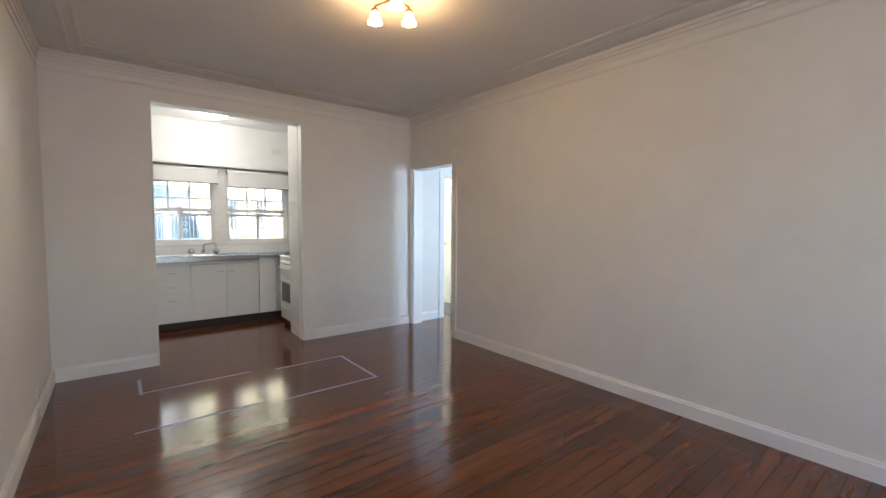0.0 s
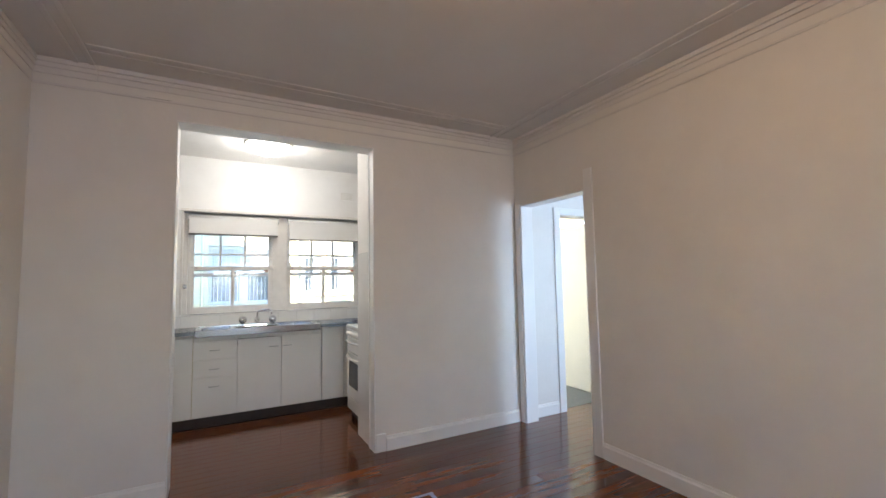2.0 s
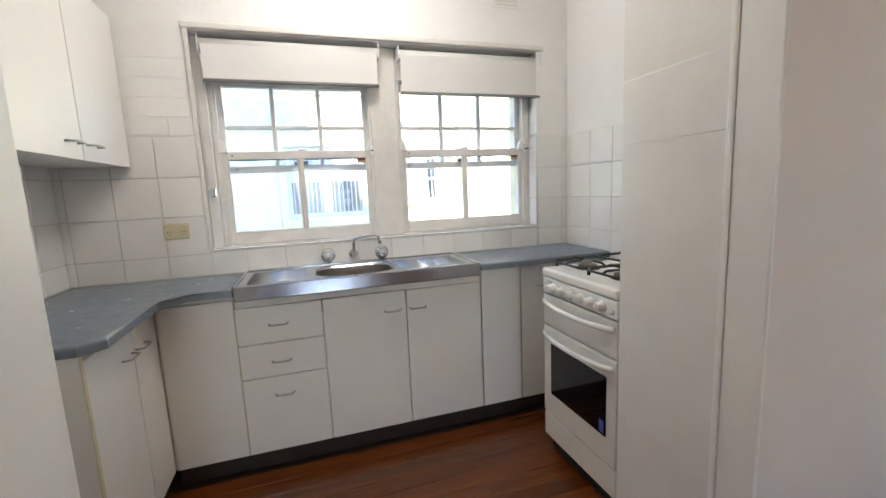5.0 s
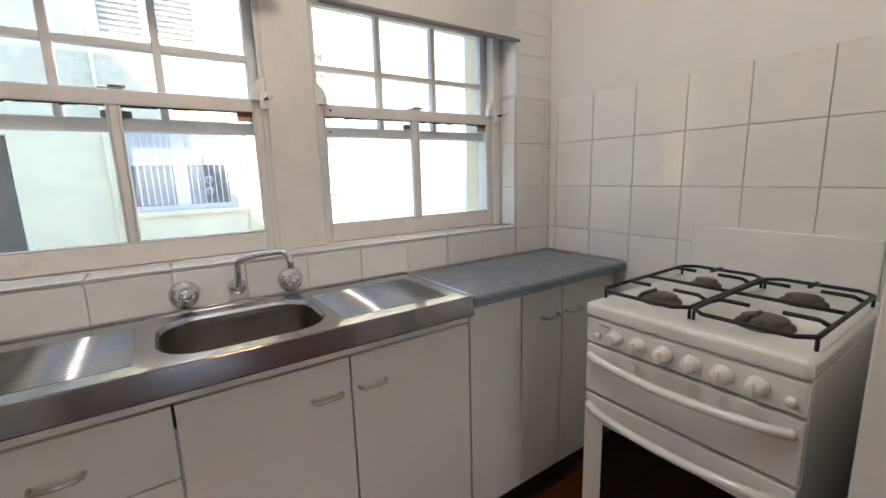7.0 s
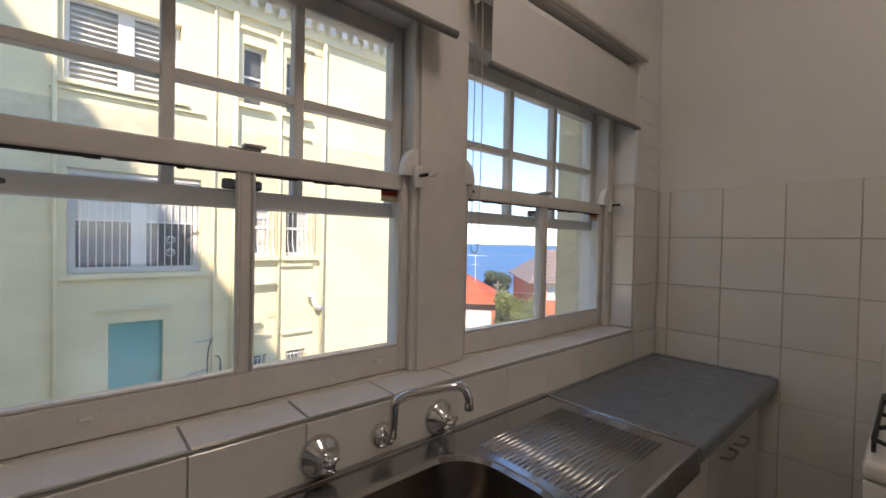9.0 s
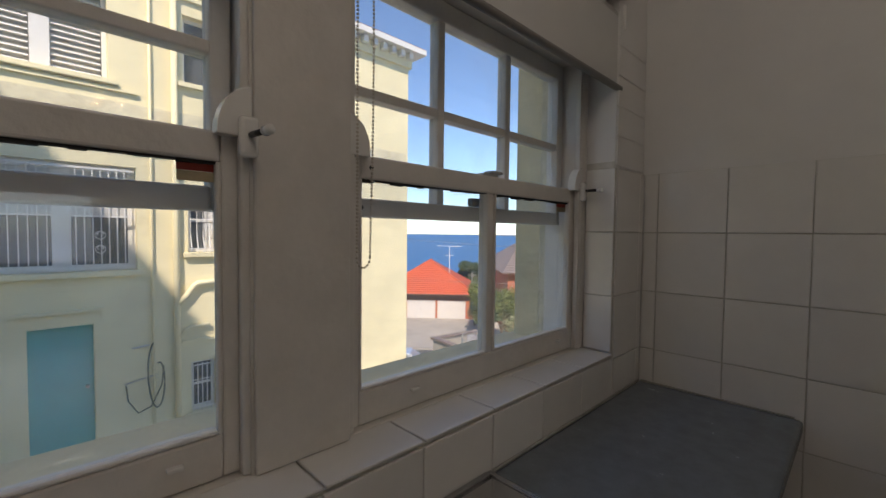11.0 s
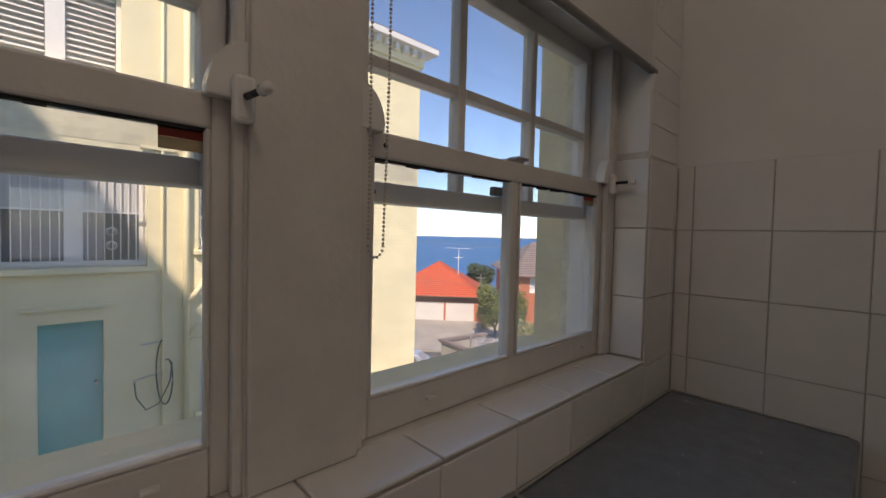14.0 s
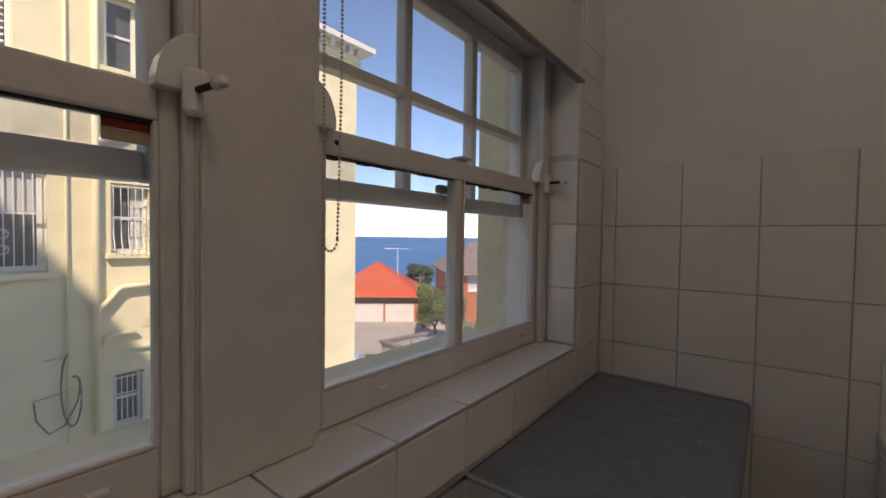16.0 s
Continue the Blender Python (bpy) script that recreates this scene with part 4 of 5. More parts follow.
part("rim", boxed((SX0, SX0 + 0.012, SY0 + 0.007, SY1, SZ - 0.036, SZ + 0.004), (SX1 - 0.012, SX1, SY0 + 0.007, SY1, SZ - 0.036, SZ + 0.004), (SX0 + 0.012, SX1 - 0.012, SY1 - 0.014, SY1, SZ - 0.01, SZ + 0.006), bevel=0.003), M_STEEL, sink)
for x0, x1 in ((1.545, 1.885), (0.845, 1.110)):
    for k in range(22):
        y = 7.050 + k * 0.0122
        bm = bmesh.new()
        add_cyl(bm, (x0 + 0.006, y, SZ - 0.0022), (x1 - 0.006, y, SZ - 0.0022), 0.0050, n=10)
        part("drainer_rib", bm, M_STEEL, sink, smooth=True)
bm = bmesh.new()
add_lathe(bm, (1.33, 7.19, SZ - 0.147), [(0.03, 0.0), (0.03, 0.002), (0.02, 0.003), (0.018, 0.001)], 20)
part("drain", bm, M_CHROME, sink, smooth=True)

taps = thing("wall_taps", (1.36, YW, 0.955), "chrome wall taps with a swivel spout above the sink", "tap")
for tx, tz in ((1.218, 0.950), (1.511, 0.946)):
    bm = bmesh.new()
    add_lathe(bm, (tx, YW - 0.0095, tz), [(0.040, 0.0), (0.040, -0.006), (0.034, -0.014), (0.026, -0.020), (0.018, -0.034), (0.016, -0.040)], 28, "y")
    t = part("tap_rose", bm, M_CHROME, taps, smooth=True)
    bm = bmesh.new()
    for k in range(4):
        a = math.pi / 2 * k + 0.5
        add_cyl(bm, (tx, YW - 0.053, tz), (tx + 0.020 * math.cos(a), YW - 0.056, tz + 0.020 * math.sin(a)), 0.0065, 0.0045, 10)
    add_lathe(bm, (tx, YW - 0.046, tz), [(0.012, 0.0), (0.013, -0.010), (0.008, -0.016)], 14, "y")
    part("tap_handle", bm, M_CHROME, t, smooth=True)
bm = bmesh.new()
add_lathe(bm, (1.354, YW - 0.0095, 0.950), [(0.026, 0.0), (0.027, -0.008), (0.022, -0.018), (0.015, -0.024)], 24, "y")
add_tube(bm, [(1.354, YW - 0.02, 0.950), (1.354, YW - 0.045, 0.950), (1.354, YW - 0.052, 0.96), (1.354, YW - 0.053, 0.985), (1.356, YW - 0.054, 1.022), (1.362, YW - 0.060, 1.036), (1.378, YW - 0.068, 1.043), (1.41, YW - 0.085, 1.049), (1.45, YW - 0.112, 1.057), (1.468, YW - 0.124, 1.058), (1.480, YW - 0.132, 1.050), (1.485, YW - 0.135, 1.030), (1.486, YW - 0.136, 1.008)], 0.0095, 14)
part("spout", bm, M_CHROME, taps, smooth=True)

# ---------------- stove ----------------
stove = thing("gas_stove", (2.43, 6.465, 0), "white enamel freestanding gas stove with a black oven window", "stove")
FX, Y0, Y1 = 2.160, 6.245, 6.742
part("body", boxed((FX + 0.012, 2.715, Y0 + 0.004, Y1 - 0.004, 0.075, 0.862), bevel=0.004), M_ENAMEL, stove)
hob = part("hob", boxed((FX - 0.018, 2.722, Y0, Y1, 0.864, 0.905), bevel=0.012, segs=4), M_ENAMEL, stove)
panel = part("control_panel", boxed((FX - 0.012, FX + 0.010, Y0 + 0.002, Y1 - 0.002, 0.790, 0.862), bevel=0.006), M_ENAMEL, stove)
grill = part("grill_door", boxed((FX - 0.010, FX + 0.010, Y0 + 0.003, Y1 - 0.003, 0.640, 0.783), bevel=0.005), M_ENAMEL, stove)
oven = part("oven_door", boxed((FX - 0.010, FX + 0.010, Y0 + 0.003, Y1 - 0.003, 0.205, 0.632), bevel=0.005), M_ENAMEL, stove)
part("drawer", boxed((FX - 0.008, FX + 0.010, Y0 + 0.003, Y1 - 0.003, 0.080, 0.198), bevel=0.005), M_ENAMEL, stove)
part("oven_window", boxed((FX - 0.0125, FX - 0.0095, 6.300, 6.676, 0.312, 0.556), bevel=0.001), M_OVENGLASS, oven, "dark oven window")
part("sticker", boxed((FX - 0.0140, FX - 0.0126, 6.310, 6.336, 0.322, 0.372)), M_BLUESTICK, oven, "small blue sticker")
for zc, p in ((0.752, grill), (0.600, oven)):
    bm = bmesh.new()
    n = 14
    add_tube(bm, [(FX - 0.012, Y0 + 0.018, zc)] + [(FX - 0.016 - 0.034 * math.sin(math.pi * k / n) ** 0.6, Y0 + 0.022 + (Y1 - Y0 - 0.044) * k / n, zc - 0.004 * math.sin(math.pi * k / n)) for k in range(n + 1)] + [(FX - 0.012, Y1 - 0.018, zc)], 0.0115, 10)
    part("handle", bm, M_ENAMEL, p, "curved white handle", True)
for k in range(6):
    ky = 6.648 - k * 0.064
    bm = bmesh.new()
    add_lathe(bm, (FX - 0.012, ky, 0.826), [(0.022, 0.0), (0.022, -0.006), (0.017, -0.010), (0.016, -0.028), (0.012, -0.031)], 20, "x")
    add_box(bm, FX - 0.047, FX - 0.020, ky - 0.004, ky + 0.004, 0.811, 0.841, bevel=0.002)
    part("knob", bm, M_ENAMEL, panel, "round white knob", True)
for ky in (6.700, 6.272):
    bm = bmesh.new()
    add_lathe(bm, (FX - 0.012, ky, 0.818), [(0.010, 0.0), (0.010, -0.010), (0.006, -0.013)], 14, "x")
    part("button", bm, M_ENAMEL, panel, smooth=True)
part("badge", boxed((FX - 0.0135, FX - 0.0118, 6.665, 6.70, 0.845, 0.850)), M_NICKEL, panel)
part("splash_back", boxed((2.712, 2.728, Y0 + 0.022, Y1 - 0.004, 0.9, 1.068), bevel=0.004), M_ENAMEL, stove, "raised white splashback lid")
# solid black block that paints in the shade below the stove
part("foot_shade_block", boxed((FX + 0.03, 2.70, Y0 + 0.02, Y1 - 0.02, 0.0, 0.076)), M_DARK, stove)
for bx, by, br in ((2.30, 6.614, 0.040), (2.30, 6.376, 0.046), (2.56, 6.614, 0.030), (2.56, 6.376, 0.040)):
    bm = bmesh.new()
    add_lathe(bm, (bx, by, 0.905), [(br + 0.012, 0.0), (br + 0.010, 0.006), (br, 0.008), (br, 0.018), (br * 0.85, 0.021)], 26)
    part("burner", bm, M_BURNER, hob, "worn dark burner cap", True)
for gy0, gy1 in ((6.500, 6.728), (6.262, 6.490)):
    bm = bmesh.new()
    r, z = 0.0052, 0.934
    gx0, gx1 = 2.185, 2.675
    c = 0.03
    loop = [(gx0 + c, gy0, z), (gx1 - c, gy0, z), (gx1, gy0 + c, z), (gx1, gy1 - c, z), (gx1 - c, gy1, z), (gx0 + c, gy1, z), (gx0, gy1 - c, z), (gx0, gy0 + c, z)]
    add_tube(bm, loop, r, 8, closed=True)
    ym = (gy0 + gy1) / 2
    for cx3 in (2.30, 2.56):
        for ex, ey in ((gx0 if cx3 < 2.4 else gx1, ym), (cx3, gy0), (cx3, gy1)):
            sx, sy = cx3 + (ex - cx3) * 0.28, ym + (ey - ym) * 0.28
            add_tube(bm, [(ex, ey, z), (ex + (sx - ex) * 0.25, ey + (sy - ey) * 0.25, z + 0.010), (sx, sy, z + 0.010)], r, 8)
    add_tube(bm, [((gx0 + gx1) / 2, gy0, z), ((gx0 + gx1) / 2, gy1, z)], r, 8)
    for fx, fy in ((gx0 + c, gy0), (gx1 - c, gy0), (gx0 + c, gy1), (gx1 - c, gy1)):
        add_cyl(bm, (fx, fy, 0.904), (fx, fy, z), 0.004, n=8)
    part("pan_support", bm, M_IRON, hob, "black cast-iron pan support", True)

# ---------------- floorboards, last of the rooms ----------------
floor = structure("floor", boxed((-0.05, 5.28, -1.6, 7.5, -0.0195, -0.006)), M_KICK, "polished dark red hardwood floorboards")
BW = 0.0862
bm = bmesh.new()
add_box(bm, 0, 1, 0.0006, BW - 0.0006, -0.0055, 0.003)
top_e = [e for e in bm.edges if e.verts[0].co.z > 0.002 and e.verts[1].co.z > 0.002 and abs(e.verts[0].co.x - e.verts[1].co.x) > 0.5]
bmesh.ops.bevel(bm, geom=top_e, offset=0.0012, segments=1, affect="EDGES")
board_mesh = finish("floorboard", bm, M_FLOOR)
rng = random.Random(4)
for k in range(int((7.10 + 1.58) / BW)):
    y = -1.58 + k * BW
    xe = 3.52 if y < 2.5 else 5.27 if y < 5.70 else 2.73
    x = 0.0 if y < 5.7 else 0.05
    while x < xe - 0.02:
        ln = min(rng.uniform(1.5, 3.4), xe - x)
        if xe - x - ln < 0.5:
            ln = xe - x
        ob = new("floorboard", board_mesh)
        ob.parent, ob.location, ob.scale = floor, (x, y, 0), (ln - 0.0006, 1, 1)
        x += ln


# ---------------- outside: own building ----------------
own = thing("apartment_building", (-8, 0, 0), "cream rendered apartment building of the flat, with an unseen shadow-casting block", "building", kind="structure")
# unseen block, sized so its roof edge casts the facade's diagonal shadow
part("unseen_shadow_block", boxed((-18.0, -7.4, -8.0, 7.78, -2.4, 15.38)), M_RENDER, own)
# unseen slab added over the rooms to keep out light from above
part("unseen_roof_slab", boxed((-7.4, 5.6, -1.9, 7.93, 3.10, 3.25)), M_GREYROOF, own)
bm = bmesh.new()
add_wall(bm, "x", -7.4, 3.42, YWO + 0.001, YWO + 0.018, -2.4, 3.1, [(0.62, 2.545, 0.985, 2.105)])
part("outer_render", bm, M_RENDER, own)
part("outer_sill", boxed((0.6705, 2.5025, 7.606, YWO + 0.05, 1.0206, 1.030), (0.60, 2.56, YWO + 0.019, YWO + 0.06, 0.955, 1.0204), bevel=0.003), M_REVEAL, own, "weathered cream window sill")
part("outer_reveal", boxed((2.503, 2.5172, 7.606, YWO + 0.017, 1.0206, 2.0745), (0.6558, 0.670, 7.606, YWO + 0.017, 1.0206, 2.0745), (0.6705, 2.5025, 7.606, YWO + 0.017, 2.060, 2.0742), bevel=0.003), M_REVEAL, own, "weathered cream window reveal")
part("brick_mould", boxed((2.484, 2.5025, 7.614, 7.645, 1.0305, 2.0595), (0.6705, 0.690, 7.614, 7.645, 1.0305, 2.0595), bevel=0.006), M_MOULD, own, "flaking cream timber mould")

# ---------------- neighbouring building ----------------
FY = 14.5
CX = 7.60
nb = thing("neighbour_building", (0, FY, -1.8), "three-storey cream rendered apartment building across the driveway", "building", kind="structure")
WIN = [("big", 0.74, 2.39, 0.79, 2.30), ("small", 3.06, 3.55, 1.03, 2.06), ("small", 3.79, 4.29, 1.03, 2.06), ("up", 3.01, 3.41, 3.70, 4.76), ("up", 3.76, 4.15, 3.70, 4.74),
       ("louvre", 0.70, 2.09, 3.51, 4.72), ("low", 3.08, 3.46, -1.58, -0.76), ("low", 3.82, 4.20, -1.55, -0.77), ("dark", -0.98, -0.49, -0.20, 2.0), ("plain", -0.89, -0.50, 3.10, 4.62)]
holes = [(a, b, c, d) for _, a, b, c, d in WIN] + [(1.19, 1.885, -1.75, 0.045)]
bm = bmesh.new()
add_wall(bm, "x", -14.0, CX, FY, FY + 0.35, -9.0, 5.36, holes)
add_wall(bm, "y", FY + 0.35, 24.0, CX - 0.30, CX, -9.0, 5.36)
add_wall(bm, "y", FY + 0.35, 24.0, -14.0, -13.7, -9.0, 5.36)
add_wall(bm, "x", -14.0, CX, 24.0, 24.3, -9.0, 5.36)
part("facade", bm, M_RENDER, nb)
part("stucco_band", boxed((-13.9, CX - 0.06, FY - 0.006, FY - 0.0005, 2.56, 3.22)), M_STUCCO, nb, "speckled pebbledash band")
# black sheet standing in for the shade of the rooms behind the windows
part("room_shade_sheet", boxed((-13.6, CX - 0.35, FY + 0.75, FY + 0.85, -8.9, 5.3)), M_DARK, nb)
bm = bmesh.new()
add_box(bm, -14.3, CX + 0.3, FY - 0.30, 24.6, 5.50, 5.62)
part("eave", bm, M_FRAMEWHITE, nb)
part("cornice_band", boxed((-14.05, CX + 0.06, FY - 0.07, FY - 0.001, 5.20, 5.495), (CX + 0.001, CX + 0.07, FY - 0.001, 24.0, 5.20, 5.495), bevel=0.01), M_RENDER, nb)
for k in range(56):
    x = -6.0 + k * 0.245
    part("dentil", boxed((x, x + 0.11, FY - 0.20, FY - 0.071, 5.36, 5.495)), M_FRAMEWHITE, nb)
bm = bmesh.new()
v = [bm.verts.new(p) for p in ((-14.3, FY - 0.3, 5.63), (CX + 0.3, FY - 0.3, 5.63), (CX + 0.3, 24.6, 5.63), (-14.3, 24.6, 5.63), (-9.4, 19.4, 8.2), (3.4, 19.4, 8.2))]
for f in ((0, 1, 5, 4), (1, 2, 5), (2, 3, 4, 5), (3, 0, 4), (3, 2, 1, 0)):
    bm.faces.new([v[i] for i in f])
part("roof", bm, M_TERRACOTTA, nb, "hipped terracotta tile roof")


def scroll(bm, cx, y, cz, r, s):
    pts = []
    for k in range(14):
        a = radians(-90 + 300 * k / 13)
        rr = r * (1 - 0.6 * k / 13)
        pts.append((cx + s * rr * math.cos(a), y, cz + rr * math.sin(a)))
    add_tube(bm, pts, 0.006, 5)


for kind_w, a, b, c, d in WIN:
    y = FY + 0.14
    if kind_w == "dark":
        # black panel painted as the shade inside the stairwell
        wd = part("stair_shade_panel", boxed((a, b, FY + 0.30, FY + 0.32, c, d)), M_DARK, nb, "black panel painted as the shade in the stairwell opening")
        bm = bmesh.new()
        add_tube(bm, [(b - 0.03, FY - 0.02, c - 0.5), (b + 0.05, FY - 0.02, c + 0.75)], 0.022, 8)
        part("stair_rail", bm, M_FRAMEWHITE, wd)
        continue
    fr = 0.055 if kind_w != "big" else 0.09
    boxes = [(a, a + fr, y, y + 0.07, c, d), (b - fr, b, y, y + 0.07, c, d), (a + fr, b - fr, y, y + 0.07, c, c + fr), (a + fr, b - fr, y, y + 0.07, d - fr, d)]
    wd = part("window", boxed(*boxes, bevel=0.004), M_FRAMEWHITE, nb)
    part("sill", boxed((a - 0.08, b + 0.10, FY - 0.09, FY + 0.13, c - 0.075, c - 0.002), bevel=0.008), M_RENDER, wd)
    pane_m = M_DARKPANE
    if kind_w in ("big", "louvre"):
        xm = (a + b) / 2
        part("mullion", boxed((xm - 0.10, xm + 0.10, y, y + 0.07, c + fr, d - fr), bevel=0.004), M_FRAMEWHITE, wd)
        for p, q in ((a + fr, xm - 0.10), (xm + 0.10, b - fr)):
            if kind_w == "louvre":
                for k in range(13):
                    z = c + fr + 0.02 + k * 0.083
                    bm = bmesh.new()
                    add_box(bm, p + 0.01, q - 0.01, -0.035, 0.035, -0.006, 0.006)
                    bmesh.ops.rotate(bm, matrix=Matrix.Rotation(radians(38), 3, "X"), verts=bm.verts)
                    bmesh.ops.translate(bm, vec=(0, y + 0.05, z), verts=bm.verts)
                    part("slat", bm, M_FRAMEWHITE, wd)
                part("shade_behind", boxed((p, q, y + 0.10, y + 0.11, c + fr, d - fr)), M_CURTAIN, wd)
            else:
                part("pane", boxed((p, q, y + 0.03, y + 0.04, c + fr, d - fr)), M_DARKPANE, wd)
                part("curtain", boxed((p, q, y + 0.018, y + 0.024, c + 0.80, d - fr)), M_CURTAIN, wd)
                n = 7
                for k in range(n):
                    x = p + (q - p) * (k + 0.5) / n
                    bm = bmesh.new()
                    add_cyl(bm, (x, FY + 0.03, c + 0.05), (x, FY + 0.03, d - 0.05), 0.008, n=6)
                    part("bar", bm, M_FRAMEWHITE, wd)
        if kind_w == "big":
            for z in (c + 0.06, c + 0.78, d - 0.06):
                part("bar_rail", boxed((a + 0.02, b - 0.02, FY + 0.018, FY + 0.042, z - 0.014, z + 0.014)), M_FRAMEWHITE, wd)
            bm = bmesh.new()
            for zz in (c + 0.32, c + 0.52):
                for s in (-1, 1):
                    scroll(bm, b - 0.42, FY + 0.03, zz, 0.07, s)
            part("scrollwork", bm, M_FRAMEWHITE, wd)
    else:
        part("pane", boxed((a + fr, b - fr, y + 0.03, y + 0.04, c + fr, d - fr)), M_DARKPANE, wd)
        zmid = (c + d) / 2
        part("meeting_rail", boxed((a + fr, b - fr, y + 0.005, y + 0.06, zmid - 0.018, zmid + 0.018)), M_FRAMEWHITE, wd)
        if kind_w == "small":
            part("curtain", boxed((a + fr + 0.22, b - fr, y + 0.020, y + 0.026, c + fr, d - fr)), M_CURTAIN, wd)
        if kind_w in ("small", "low"):
            for k in range(6):
                x = a + 0.02 + (b - a - 0.04) * k / 5
                bm = bmesh.new()
                out = 0.10 if kind_w == "small" else 0.0
                add_tube(bm, [(x, FY - 0.02 - 0.03 * (out > 0), d - 0.03), (x, FY - 0.02 - 0.03 * (out > 0), c + 0.25), (x, FY - 0.02 - out, c + 0.08), (x, FY - 0.02 - out * 0.9, c + 0.0)], 0.008, 5)
                part("bar", bm, M_FRAMEWHITE, wd)
            bm = bmesh.new()
            for z in (c + 0.06, c + 0.53, d - 0.05):
                add_cyl(bm, (a, FY - 0.05, z), (b, FY - 0.05, z), 0.009, n=6)
            if kind_w == "small":
                xm = (a + b) / 2 + 0.03
                for zz, sg in ((c + 0.42, 1), (c + 0.66, 1)):
                    for s in (-1, 1):
                        scroll(bm, xm, FY - 0.05, zz, 0.065, s)
                for s in (0, 1):
                    add_tube(bm, [(b + 0.04, FY - 0.05, c + 0.05), (b + 0.04, FY - 0.05, d - 0.1)], 0.008, 5)
            part("scrollwork", bm, M_FRAMEWHITE, wd, "white wrought-iron security grille")

dr = part("service_door", boxed((1.20, 1.875, FY + 0.10, FY + 0.14, -1.74, 0.035), bevel=0.004), M_TEAL, nb, "flat teal painted door")
part("door_frame", boxed((1.19, 1.20, FY + 0.02, FY + 0.16, -1.75, 0.045), (1.875, 1.885, FY + 0.02, FY + 0.16, -1.75, 0.045)), M_RENDER, dr)
bm = bmesh.new()
add_cyl(bm, (1.80, FY + 0.10, -0.85), (1.80, FY + 0.04, -0.85), 0.02, n=10)
part("door_knob", bm, M_NICKEL, dr)
for a, b, z in ((1.05, 1.99, 0.255), (2.95, 3.52, -0.40), (3.72, 4.3, -0.42), (3.70, 4.30, 0.86), (2.9, 3.55, 5.0), (3.65, 4.3, 5.0), (0.55, 2.42, 3.38), (2.30, 2.75, 2.55), (3.70, 4.25, 3.28)):
    part("ledge", boxed((a, b, FY - 0.05, FY - 0.001, z - 0.025, z + 0.025), bevel=0.006), M_RENDER, nb)
for a, b, z in ((3.30, 3.55, 3.12), (3.45, 3.62, -0.10), (4.35, 4.6, 4.95)):
    part("vent_grille", boxed((a, b, FY - 0.012, FY - 0.001, z, z + 0.12)), M_REVEAL, nb)


def pipe(pts, r, mat=None, lab=""):
    bm = bmesh.new()
    add_tube(bm, pts, r, 8)
    return part("pipe", bm, mat or M_RENDER, nb, lab, True)


pipe([(0.61, FY - 0.04, -1.7), (0.61, FY - 0.04, 5.2)], 0.028)
pipe([(2.57, FY - 0.03, -1.7), (2.57, FY - 0.03, 5.2)], 0.02)
pipe([(2.88, FY - 0.06, -1.7), (2.88, FY - 0.06, 5.2)], 0.045)
pipe([(3.66, FY - 0.03, -1.7), (3.66, FY - 0.03, 5.2)], 0.022)
pipe([(4.50, FY - 0.05, -1.7), (4.50, FY - 0.05, 5.2)], 0.04)
pipe([(2.90, FY - 0.07, 0.22), (3.02, FY - 0.07, 0.36), (3.12, FY - 0.07, 0.50), (3.18, FY - 0.07, 0.535), (3.60, FY - 0.07, 0.545)], 0.042)
pipe([(2.90, FY - 0.06, -0.32), (3.00, FY - 0.06, -0.20), (3.06, FY - 0.06, -0.165), (3.34, FY - 0.06, -0.155)], 0.03)
pipe([(2.92, FY - 0.06, 2.62), (3.20, FY - 0.06, 2.82), (3.34, FY - 0.06, 2.87)], 0.055, M_FRAMEWHITE)
pipe([(3.5, FY - 0.10, -1.42), (3.75, FY - 0.10, -1.33), (4.5, FY - 0.10, -1.20)], 0.03, M_FRAMEWHITE)
pipe([(4.46, FY - 0.10, 0.02), (4.38, FY - 0.12, 0.03), (4.33, FY - 0.12, 0.08), (4.31, FY - 0.12, 0.20), (4.26, FY - 0.12, 0.27), (4.18, FY - 0.12, 0.29)], 0.055, M_FRAMEWHITE)
hose = thing("garden_hose", (2.5, FY - 0.08, -1.7), "dark garden hose looped over a wall tap", "hose")
bm = bmesh.new()
add_tube(bm, [(2.56 + 0.09 * math.cos(radians(90 + 370 * k / 40)) + 0.0015 * k, FY - 0.09, -0.75 + 0.42 * math.sin(radians(90 + 370 * k / 40)) - 0.008 * k) for k in range(41)], 0.013, 6)
part("hose_loop", bm, M_HOSE, hose, smooth=True)
bm = bmesh.new()
add_tube(bm, [(2.22, FY - 0.06, -0.92), (2.24, FY - 0.07, -1.15), (2.36, FY - 0.08, -1.36), (2.52, FY - 0.08, -1.30), (2.66, FY - 0.08, -1.0), (2.69, FY - 0.08, -0.7)], 0.011, 6)
part("hose_tail", bm, M_HOSE, hose, smooth=True)
bm = bmesh.new()
add_cyl(bm, (2.20, FY - 0.05, -0.90), (2.56, FY - 0.05, -0.84), 0.014, n=8)
part("tap_pipe", bm, M_NICKEL, hose)
bm = bmesh.new()
add_cyl(bm, (2.30, FY - 0.05, -0.38), (2.52, FY - 0.05, -0.36), 0.014, n=8)
part("tap_pipe", bm, M_NICKEL, hose)

# ---------------- ground, road, sea ----------------
def ground_z(x, y):
    """Level by the houses, falling towards the street and then to the sea."""
    d = math.hypot(x - 1.15, y - 6.92)
    fall = min(1.0, max(0.0, (x - 3.0) / 3.0))
    if d < 62:
        return -2.3 - fall * min(5.7, max(0.0, (d - 8.5) * 0.33))
    return max(-30, -8.0 - (d - 62) * 0.5)


bm = bmesh.new()
